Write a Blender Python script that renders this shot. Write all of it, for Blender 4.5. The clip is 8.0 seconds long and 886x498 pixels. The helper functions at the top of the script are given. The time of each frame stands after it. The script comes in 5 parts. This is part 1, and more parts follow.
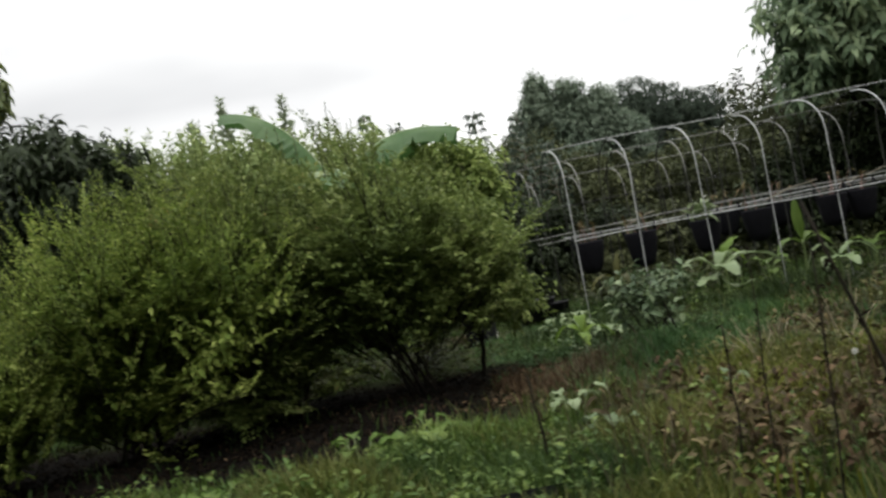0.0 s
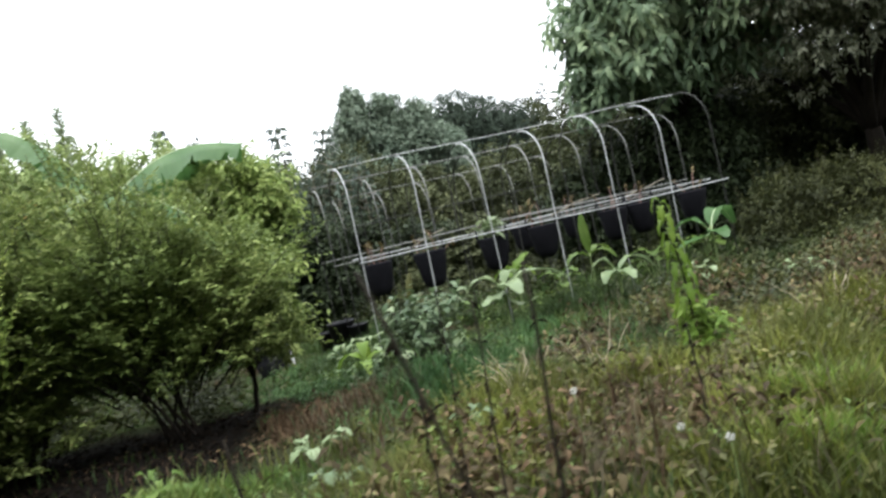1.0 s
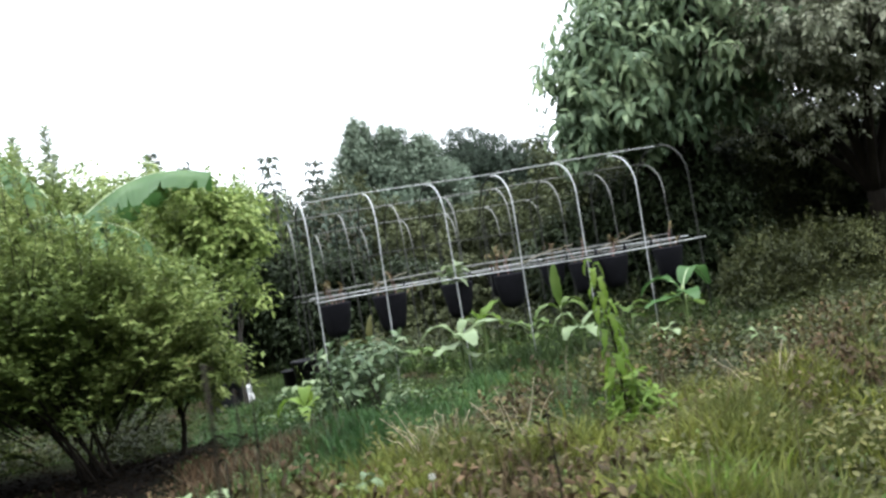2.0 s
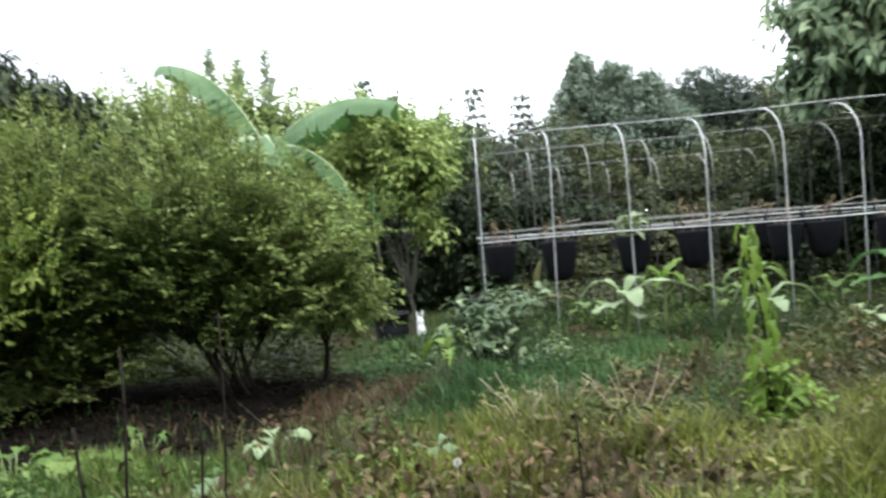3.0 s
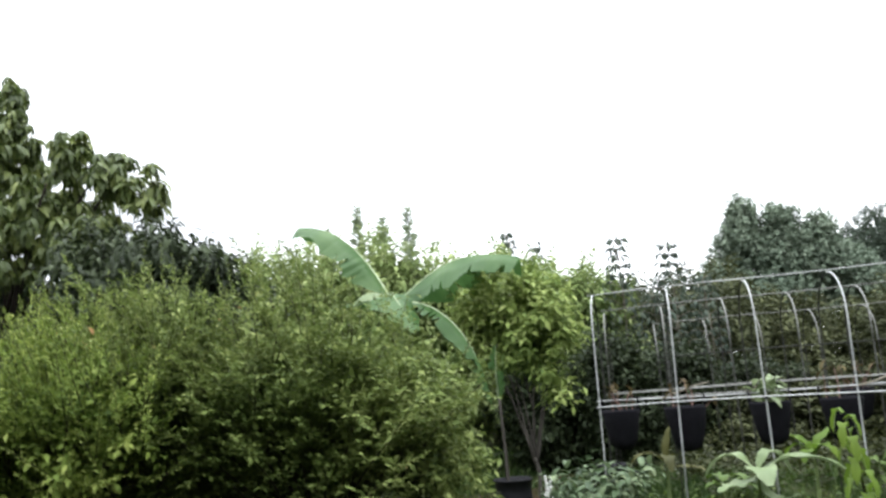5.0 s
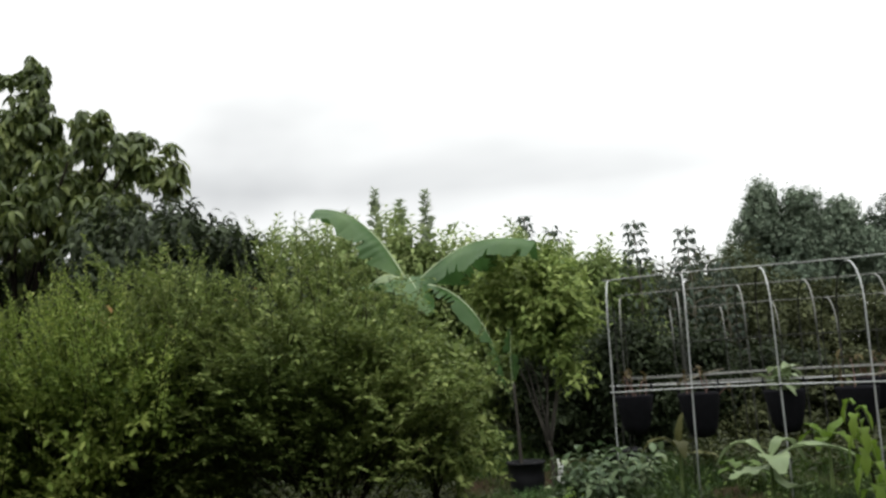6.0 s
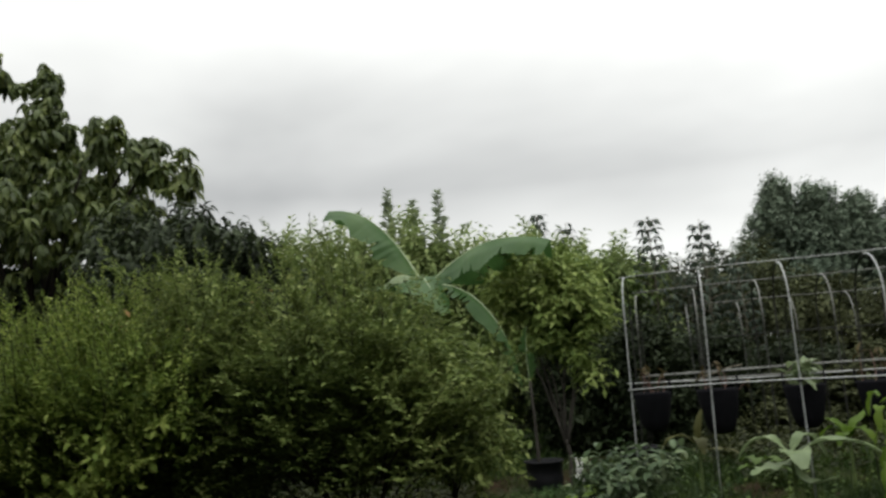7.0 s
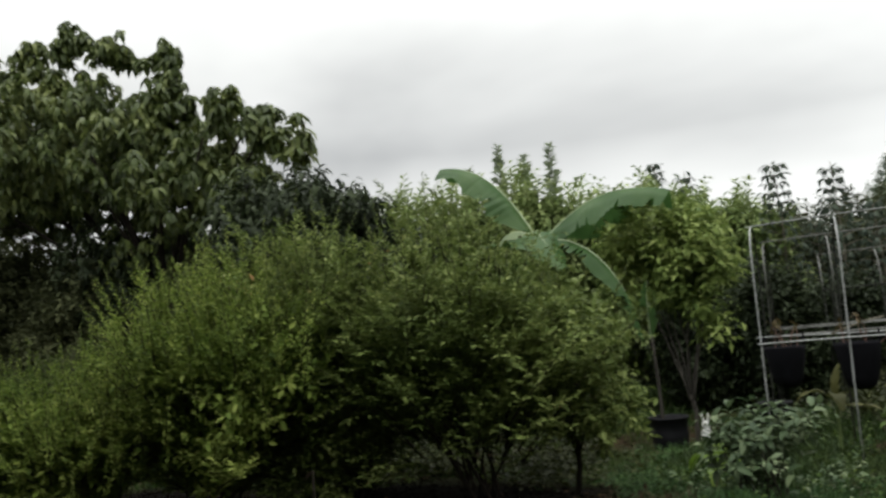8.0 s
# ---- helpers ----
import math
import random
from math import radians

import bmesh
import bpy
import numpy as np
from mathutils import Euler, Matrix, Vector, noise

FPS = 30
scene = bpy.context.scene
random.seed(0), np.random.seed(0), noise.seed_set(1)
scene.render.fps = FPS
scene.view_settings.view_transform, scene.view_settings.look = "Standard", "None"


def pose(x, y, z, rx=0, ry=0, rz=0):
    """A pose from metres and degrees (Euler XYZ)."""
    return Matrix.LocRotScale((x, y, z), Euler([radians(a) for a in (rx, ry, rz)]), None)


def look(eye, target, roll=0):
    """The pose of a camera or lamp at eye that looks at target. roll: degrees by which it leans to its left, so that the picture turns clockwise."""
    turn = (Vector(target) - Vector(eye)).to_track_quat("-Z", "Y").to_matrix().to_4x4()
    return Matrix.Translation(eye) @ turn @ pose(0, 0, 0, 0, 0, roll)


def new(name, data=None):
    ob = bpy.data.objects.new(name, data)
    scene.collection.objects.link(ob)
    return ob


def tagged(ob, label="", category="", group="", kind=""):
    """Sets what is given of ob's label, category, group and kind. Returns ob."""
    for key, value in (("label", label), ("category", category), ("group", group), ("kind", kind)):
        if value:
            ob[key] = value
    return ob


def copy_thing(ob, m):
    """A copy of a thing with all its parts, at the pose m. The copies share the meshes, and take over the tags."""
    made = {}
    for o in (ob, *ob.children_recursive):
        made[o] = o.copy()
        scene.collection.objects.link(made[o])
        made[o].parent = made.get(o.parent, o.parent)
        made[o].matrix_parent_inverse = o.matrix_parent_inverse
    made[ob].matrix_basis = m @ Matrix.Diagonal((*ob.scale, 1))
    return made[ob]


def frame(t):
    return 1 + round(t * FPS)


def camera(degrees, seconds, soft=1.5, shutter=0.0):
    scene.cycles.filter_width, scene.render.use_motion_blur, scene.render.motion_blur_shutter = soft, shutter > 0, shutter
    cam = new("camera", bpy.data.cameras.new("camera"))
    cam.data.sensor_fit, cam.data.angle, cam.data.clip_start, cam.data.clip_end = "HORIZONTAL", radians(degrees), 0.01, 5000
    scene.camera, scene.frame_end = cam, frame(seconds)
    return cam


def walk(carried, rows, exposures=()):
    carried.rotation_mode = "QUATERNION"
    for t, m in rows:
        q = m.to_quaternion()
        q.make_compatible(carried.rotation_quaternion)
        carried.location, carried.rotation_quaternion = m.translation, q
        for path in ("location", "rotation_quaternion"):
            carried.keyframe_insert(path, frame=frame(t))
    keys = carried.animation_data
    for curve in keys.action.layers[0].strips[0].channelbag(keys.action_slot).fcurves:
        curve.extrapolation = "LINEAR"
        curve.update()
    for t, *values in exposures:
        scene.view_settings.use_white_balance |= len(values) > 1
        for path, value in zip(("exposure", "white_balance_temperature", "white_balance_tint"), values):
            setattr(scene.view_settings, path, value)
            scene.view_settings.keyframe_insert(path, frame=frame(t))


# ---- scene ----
cam = camera(56.2, 8.0, soft=2.6, shutter=0.36)
PATH = [
    (0, (0.739, -0.664, 1.356), (0.564, 1.328, 1.362), -11.2),
    (0.5, (1.103, -0.372, 1.37), (1.043, 1.626, 1.313), -11.0),
    (1, (1.478, -0.174, 1.35), (1.672, 1.816, 1.302), -12.9),
    (1.5, (1.904, -0.022, 1.311), (1.97, 1.976, 1.378), -8.8),
    (1.7, (2.003, 0.002, 1.344), (2.171, 1.994, 1.407), -9.9),
    (2.8, (2.965, 0.604, 1.326), (2.739, 2.59, 1.271), -4.9),
    (3, (2.99, 0.702, 1.314), (2.566, 2.656, 1.275), -4.7),
    (3.5, (3.173, 0.856, 1.333), (2.679, 2.791, 1.438), -5.5),
    (4, (3.274, 1.081, 1.351), (2.742, 3.007, 1.417), -0.5),
    (4.5, (3.526, 1.197, 1.347), (2.806, 3.063, 1.363), -2.2),
    (5, (3.616, 1.142, 1.45), (2.824, 2.948, 1.786), -4.2),
    (5.2, (3.615, 1.142, 1.47), (2.81, 2.942, 1.82), -5.1),
    (6.3, (3.66, 1.14, 1.46), (2.823, 2.938, 1.733), -1.7),
    (6.5, (3.642, 1.123, 1.439), (2.816, 2.923, 1.72), -0.7),
    (7, (3.618, 1.143, 1.452), (2.755, 2.922, 1.751), -4.1),
    (7.5, (3.572, 1.181, 1.469), (2.586, 2.906, 1.698), -4.4),
    (8, (3.537, 1.214, 1.482), (2.43, 2.866, 1.696), -4.9),
]
walk(cam, [(t, look(eye, target, roll)) for t, eye, target, roll in PATH], [(0.0, -0.65, 6560, 9), (0.5, 0.08, 6400, 9), (1.0, 0.3, 6150, 10), (1.5, 0.45, 5950, 10), (3.0, 0.48, 6050, 9), (3.5, 0.72, 6000, 9), (4.0, 0.22, 6080, 9), (4.5, 0.28, 6080, 10), (5.2, 0.24, 6230, 10),
      (5.7, -0.15, 6450, 9), (6.3, -1.0, 6560, 6.5), (7.0, -1.08, 6580, 6.5), (7.5, -1.16, 6580, 6.5), (8.0, -0.98, 6560, 6.5)])

# ---- world, sun, exposure ----
world = bpy.data.worlds.new("overcast_sky")
scene.world = world
world.use_nodes = True
wt = world.node_tree
wt.nodes.clear()


def wn(kind, **kw):
    n = wt.nodes.new(kind)
    for k, v in kw.items():
        n.inputs[k].default_value = v
    return n


sky = wt.nodes.new("ShaderNodeTexSky")
sky.sky_type, sky.sun_disc = "NISHITA", False
sky.sun_elevation, sky.sun_rotation = radians(68), radians(83)
coord = wt.nodes.new("ShaderNodeTexCoord")
stretch = wn("ShaderNodeMapping", Scale=(1.0, 1.0, 2.0), Location=(0.35, 0.1, 0.45))
clouds = wn("ShaderNodeTexNoise", Scale=1.9, Detail=4.0, Roughness=0.5, Distortion=0.2)
split = wt.nodes.new("ShaderNodeSeparateXYZ")
band = wt.nodes.new("ShaderNodeValToRGB")
for i, (p, v) in enumerate(((0.0, 0.62), (0.10, 0.55), (0.22, 0.30), (0.40, 0.62), (1.0, 0.75))):
    el = band.color_ramp.elements[i] if i < 2 else band.color_ramp.elements.new(p)
    el.position, el.color = p, (v, v, v, 1)
tow = wn("ShaderNodeMath")
tow.operation = "MULTIPLY_ADD"
tow.inputs[1].default_value = 0.16
both = wn("ShaderNodeMath")
both.operation = "MULTIPLY_ADD"
both.inputs[1].default_value = 0.55
wt.links.new(coord.outputs["Generated"], split.inputs[0])
wt.links.new(split.outputs["Z"], band.inputs[0])
wt.links.new(split.outputs["X"], tow.inputs[0])
wt.links.new(band.outputs[0], tow.inputs[2])
wt.links.new(tow.outputs[0], both.inputs[2])
grey = wt.nodes.new("ShaderNodeValToRGB")
grey.color_ramp.elements[0].position, grey.color_ramp.elements[0].color = 0.46, (1.1, 1.11, 1.14, 1)
grey.color_ramp.elements[1].position, grey.color_ramp.elements[1].color = 0.84, (2.4, 2.4, 2.4, 1)
blue = wn("ShaderNodeMix")
blue.data_type = "RGBA"
scaled = wn("ShaderNodeVectorMath")
scaled.operation = "SCALE"
scaled.inputs["Scale"].default_value = 0.08
back = wn("ShaderNodeBackground", Strength=1.0)
# an overcast sky is brightest overhead
zenith = wn("ShaderNodeMapRange")
zenith.interpolation_type = "SMOOTHSTEP"
zenith.inputs["From Min"].default_value, zenith.inputs["From Max"].default_value = 0.5, 1.0
zenith.inputs["To Min"].default_value, zenith.inputs["To Max"].default_value = 1.08, 3.2
wout = wt.nodes.new("ShaderNodeOutputWorld")
wt.links.new(coord.outputs["Generated"], stretch.inputs["Vector"])
wt.links.new(stretch.outputs["Vector"], clouds.inputs["Vector"])
wt.links.new(clouds.outputs[0], both.inputs[0])
wt.links.new(both.outputs[0], grey.inputs[0])
wt.links.new(sky.outputs[0], scaled.inputs[0])
blue.inputs[0].default_value = 0.92
wt.links.new(scaled.outputs[0], blue.inputs[6])
wt.links.new(grey.outputs[0], blue.inputs[7])
wt.links.new(blue.outputs[2], back.inputs[0])
wt.links.new(split.outputs["Z"], zenith.inputs["Value"])
wt.links.new(zenith.outputs["Result"], back.inputs["Strength"])
wt.links.new(back.outputs[0], wout.inputs[0])

sun = new("sun", bpy.data.lights.new("sun", "SUN"))
sun.data.energy, sun.data.angle, sun.data.color = 1.05, radians(30), (1.0, 0.97, 0.92)
sun.matrix_world = look((8, 1, 20), (0, 0, 0))

# ---- materials ----


def material(name):
    m = bpy.data.materials.new(name)
    m.use_nodes = True
    nt = m.node_tree
    bsdf = nt.nodes["Principled BSDF"]
    return m, nt, bsdf


def node(nt, kind, **kw):
    n = nt.nodes.new(kind)
    for k, v in kw.items():
        n.inputs[k].default_value = v
    return n


def ramp(nt, stops):
    r = nt.nodes.new("ShaderNodeValToRGB")
    e = r.color_ramp.elements
    while len(e) < len(stops):
        e.new(0.5)
    for el, (p, c) in zip(e, stops):
        el.position, el.color = p, (*c, 1)
    return r


def leaf_material(name, dark, mid, light, rough=0.5, through_light=0.3, patch=1.3, odd=None):
    """Leaves: each its own tone, with patches of older and younger growth."""
    m, nt, bsdf = material(name)
    geo = nt.nodes.new("ShaderNodeNewGeometry")
    tex = nt.nodes.new("ShaderNodeTexCoord")
    noi = node(nt, "ShaderNodeTexNoise", Scale=patch, Detail=3.0)
    nt.links.new(tex.outputs["Object"], noi.inputs["Vector"])
    mix = nt.nodes.new("ShaderNodeMath")
    mix.operation = "MULTIPLY_ADD"
    nt.links.new(geo.outputs["Random Per Island"], mix.inputs[0])
    mix.inputs[1].default_value = 0.6
    off = nt.nodes.new("ShaderNodeMath")
    off.operation = "MULTIPLY_ADD"
    off.inputs[1].default_value, off.inputs[2].default_value = 1.3, -0.45
    nt.links.new(noi.outputs[0], off.inputs[0])
    nt.links.new(off.outputs[0], mix.inputs[2])
    stops = [(0.0, dark), (0.5, mid), (0.93, light)]
    if odd:
        stops.append((1.0, odd))
    r = ramp(nt, stops)
    nt.links.new(mix.outputs[0], r.inputs[0])
    nt.links.new(r.outputs[0], bsdf.inputs["Base Color"])
    bsdf.inputs["Roughness"].default_value = rough
    bsdf.inputs["Specular IOR Level"].default_value = 0.16
    tr = nt.nodes.new("ShaderNodeBsdfTranslucent")
    nt.links.new(r.outputs[0], tr.inputs["Color"])
    ms = nt.nodes.new("ShaderNodeMixShader")
    ms.inputs[0].default_value = through_light
    nt.links.new(bsdf.outputs[0], ms.inputs[1])
    nt.links.new(tr.outputs[0], ms.inputs[2])
    nt.links.new(ms.outputs[0], nt.nodes["Material Output"].inputs["Surface"])
    return m


def rough_material(name, dark, light, rough=0.85, scale=8.0, fine=60.0, bump=0.3, metal=0.0, squash=(1, 1, 1)):
    """Bark, soil, plastic, cloth: two scales of variation and fine relief."""
    m, nt, bsdf = material(name)
    tex = nt.nodes.new("ShaderNodeTexCoord")
    mp = node(nt, "ShaderNodeMapping", Scale=squash)
    big = node(nt, "ShaderNodeTexNoise", Scale=scale, Detail=5.0)
    small = node(nt, "ShaderNodeTexNoise", Scale=fine, Detail=4.0)
    add = nt.nodes.new("ShaderNodeMath")
    add.operation = "MULTIPLY_ADD"
    add.inputs[1].default_value = 0.45
    nt.links.new(tex.outputs["Object"], mp.inputs["Vector"])
    nt.links.new(mp.outputs[0], big.inputs["Vector"])
    nt.links.new(mp.outputs[0], small.inputs["Vector"])
    nt.links.new(small.outputs[0], add.inputs[0])
    half = nt.nodes.new("ShaderNodeMath")
    half.operation = "MULTIPLY"
    half.inputs[1].default_value = 0.55
    nt.links.new(big.outputs[0], half.inputs[0])
    nt.links.new(half.outputs[0], add.inputs[2])
    r = ramp(nt, [(0.3, dark), (0.7, light)])
    nt.links.new(add.outputs[0], r.inputs[0])
    nt.links.new(r.outputs[0], bsdf.inputs["Base Color"])
    bp = node(nt, "ShaderNodeBump", Strength=bump, Distance=0.02)
    nt.links.new(add.outputs[0], bp.inputs["Height"])
    nt.links.new(bp.outputs[0], bsdf.inputs["Normal"])
    bsdf.inputs["Roughness"].default_value = rough
    bsdf.inputs["Metallic"].default_value = metal
    return m


BUSH_LEAF = leaf_material("bush_leaves", (0.0432, 0.066, 0.0168), (0.113, 0.151, 0.0389), (0.245, 0.286, 0.0969), 0.5, 0.3, 0.9, (0.30, 0.18, 0.08))
YOUNG_LEAF = leaf_material("young_bush_leaves", (0.048, 0.0816, 0.0156), (0.138, 0.189, 0.036), (0.32, 0.37, 0.1), 0.5, 0.35, 0.9)
LIME_LEAF = leaf_material("lime_tree_leaves", (0.055, 0.09, 0.024), (0.16, 0.215, 0.055), (0.35, 0.41, 0.14), 0.5, 0.35, 0.8)
ROW_LEAF = leaf_material("row_leaves", (0.07, 0.115, 0.0308), (0.19, 0.245, 0.088), (0.37, 0.42, 0.187), 0.6, 0.3, 0.5)
# dark foliage tone, lowered further in place of shade behind the frames
DARK_LEAF = leaf_material("dark_shade_leaves", (0.008, 0.0125, 0.006), (0.02, 0.029, 0.0125), (0.048, 0.063, 0.029), 0.5, 0.22, 0.5)
# far foliage paled and blued so that its colour carries the haze
FAR_LEAF = leaf_material("far_haze_leaves", (0.078, 0.112, 0.078), (0.132, 0.17, 0.118), (0.205, 0.245, 0.175), 0.6, 0.2, 0.4)
FAR_DARK = leaf_material("far_dark_leaves", (0.026, 0.038, 0.028), (0.042, 0.06, 0.04), (0.072, 0.092, 0.062), 0.6, 0.2, 0.4)
HEDGE_LEAF = leaf_material("hedge_leaves", (0.021, 0.027, 0.012), (0.052, 0.06, 0.025), (0.095, 0.104, 0.048), 0.65, 0.2, 0.6)
BIG_LEAF = leaf_material("broad_tree_leaves", (0.026, 0.04, 0.013), (0.066, 0.09, 0.026), (0.155, 0.182, 0.054), 0.4, 0.3, 0.5)
GLOSS_LEAF = leaf_material("glossy_tree_leaves", (0.051, 0.0821, 0.0454), (0.13, 0.183, 0.1), (0.279, 0.341, 0.186), 0.42, 0.4, 0.5)
SPECK_LEAF = leaf_material("grey_olive_leaves", (0.0571, 0.0672, 0.0437), (0.15, 0.163, 0.102), (0.359, 0.366, 0.262), 0.4, 0.25, 0.7)
LUSH_GRASS = leaf_material("lush_grass_blades", (0.01, 0.021, 0.006), (0.027, 0.047, 0.012), (0.068, 0.096, 0.026), 0.55, 0.3, 0.9)
TURF = leaf_material("turf_blades", (0.014, 0.034, 0.011), (0.036, 0.08, 0.023), (0.085, 0.145, 0.046), 0.55, 0.3, 0.9)
COARSE_GRASS = leaf_material("coarse_yellow_grass", (0.0315, 0.0405, 0.0072), (0.0855, 0.101, 0.0153), (0.18, 0.189, 0.0378), 0.55, 0.3, 1.1)
GREY_LEAF = leaf_material("pale_sapling_leaves", (0.11, 0.14, 0.085), (0.21, 0.25, 0.16), (0.34, 0.38, 0.26), 0.6, 0.45, 0.8)
RED_LITTER = leaf_material("red_brown_litter", (0.021, 0.013, 0.007), (0.058, 0.037, 0.019), (0.125, 0.083, 0.045), 0.9, 0.1, 1.5)
SHOOT_LEAF = leaf_material("shoot_leaves", (0.026, 0.038, 0.028), (0.06, 0.08, 0.06), (0.12, 0.145, 0.105), 0.5, 0.25, 0.8)
BLUE_LEAF = leaf_material("grey_green_leaves", (0.028, 0.05, 0.022), (0.072, 0.108, 0.05), (0.185, 0.225, 0.12), 0.5, 0.25, 2.0)
WEED_LEAF = leaf_material("weed_leaves", (0.0239, 0.0497, 0.0092), (0.0626, 0.106, 0.0193), (0.138, 0.179, 0.0414), 0.5, 0.3, 1.0)
DRY_LEAF = leaf_material("dry_leaves", (0.014, 0.00972, 0.00434), (0.0401, 0.0301, 0.0123), (0.121, 0.0988, 0.0433), 0.8, 0.15, 1.5)
RUST_LEAF = leaf_material("rust_litter", (0.02, 0.013, 0.008), (0.05, 0.031, 0.017), (0.1, 0.07, 0.038), 0.9, 0.1, 1.5)
GRASS = leaf_material("grass_blades", (0.0117, 0.0279, 0.0072), (0.0316, 0.0595, 0.0135), (0.0789, 0.114, 0.0276), 0.6, 0.3, 0.8)
DRY_GRASS = leaf_material("dry_grass_blades", (0.0306, 0.0247, 0.0145), (0.0612, 0.0527, 0.0306), (0.123, 0.109, 0.0723), 0.8, 0.25, 0.9)
YELLOW_GRASS = leaf_material("yellow_grass_blades", (0.0246, 0.0326, 0.00704), (0.0598, 0.0722, 0.015), (0.132, 0.136, 0.037), 0.6, 0.3, 0.9)
OLIVE_LEAF = leaf_material("olive_leaves", (0.0105, 0.0145, 0.005), (0.029, 0.036, 0.0105), (0.074, 0.084, 0.026), 0.55, 0.25, 0.9)
OLIVE_BUSH = leaf_material("olive_bush_leaves", (0.012, 0.016, 0.0048), (0.0336, 0.0392, 0.0112), (0.085, 0.0918, 0.0289), 0.55, 0.25, 0.9)
OLIVE_WEED = leaf_material("olive_weed_leaves", (0.0211, 0.0246, 0.00704), (0.0563, 0.059, 0.0158), (0.141, 0.132, 0.044), 0.6, 0.3, 1.2)
# litter tone lowered to carry the bushes' shade; also on withered stalk leaves
SHADE_LITTER = leaf_material("dark_litter", (0.0022, 0.0018, 0.0014), (0.0068, 0.0054, 0.0038), (0.021, 0.0155, 0.01), 0.9, 0.05, 1.5)
BANANA = leaf_material("banana_leaf", (0.022, 0.055, 0.015), (0.044, 0.095, 0.026), (0.09, 0.15, 0.05), 0.5, 0.35, 1.6)
BANANA_PALE = leaf_material("pale_banana_leaf", (0.075, 0.115, 0.05), (0.135, 0.18, 0.085), (0.235, 0.285, 0.155), 0.4, 0.3, 3.0)
REED_LEAF = leaf_material("tall_weed_leaves", (0.051, 0.0935, 0.01105), (0.09775, 0.1615, 0.02125), (0.1785, 0.2338, 0.0408), 0.5, 0.4, 2.0)
BARK = rough_material("grey_brown_bark", (0.007, 0.0055, 0.004), (0.024, 0.019, 0.014), 0.9, 6, 40, 0.5, squash=(1, 1, 0.3))
FRUIT_BARK = rough_material("grey_fruit_bark", (0.016, 0.0135, 0.01), (0.05, 0.043, 0.033), 0.9, 6, 40, 0.5, squash=(1, 1, 0.3))
PALE_BARK = rough_material("pale_bark", (0.080, 0.070, 0.050), (0.230, 0.210, 0.160), 0.9, 6, 40, 0.5, squash=(1, 1, 0.3))
STALK = rough_material("dry_dark_stalk", (0.006, 0.005, 0.003), (0.024, 0.019, 0.012), 0.85, 10, 60, 0.3)
RIB = rough_material("pale_midrib", (0.22, 0.28, 0.14), (0.38, 0.44, 0.27), 0.5, 5, 30, 0.1)
DRY_STICK = rough_material("bleached_stick", (0.170, 0.140, 0.090), (0.340, 0.290, 0.200), 0.85, 10, 60, 0.3)
STEM_GREEN = rough_material("green_stem", (0.080, 0.120, 0.036), (0.180, 0.230, 0.080), 0.5, 5, 30, 0.1)
PIPE = rough_material("weathered_pvc_pipe", (0.150, 0.155, 0.150), (0.400, 0.410, 0.405), 0.5, 3, 40, 0.08)
# dark tone: shade on rear halves and feet, plainly darker pipes elsewhere
PIPE_DARK = rough_material("dark_pipe", (0.010, 0.011, 0.009), (0.038, 0.038, 0.033), 0.7, 3, 40, 0.1)
# darker grey pipe for the rear frames and the back rail
PIPE_GREY = rough_material("grey_pvc_pipe", (0.060, 0.060, 0.052), (0.190, 0.190, 0.178), 0.6, 3, 40, 0.1)
BAG = rough_material("black_fabric", (0.002, 0.002, 0.003), (0.006, 0.006, 0.008), 0.9, 12, 180, 0.4)
TUB = rough_material("black_plastic", (0.006, 0.006, 0.007), (0.014, 0.014, 0.016), 0.5, 6, 60, 0.1)
for m_ in (BAG, TUB, BARK, STALK, PIPE_DARK):
    m_.node_tree.nodes["Principled BSDF"].inputs["Specular IOR Level"].default_value = 0.15
SOIL = rough_material("potting_soil", (0.020, 0.014, 0.010), (0.070, 0.050, 0.035), 0.95, 20, 120, 0.8)
WHITE = rough_material("white_glazed_ceramic", (0.720, 0.720, 0.700), (0.830, 0.830, 0.820), 0.35, 10, 60, 0.05)
SEED = rough_material("white_seed_fluff", (0.34, 0.34, 0.31), (0.52, 0.52, 0.47), 0.9, 10, 60, 0.05)
RED_STEM = rough_material("red_stems", (0.090, 0.045, 0.036), (0.190, 0.105, 0.080), 0.7, 10, 60, 0.1)


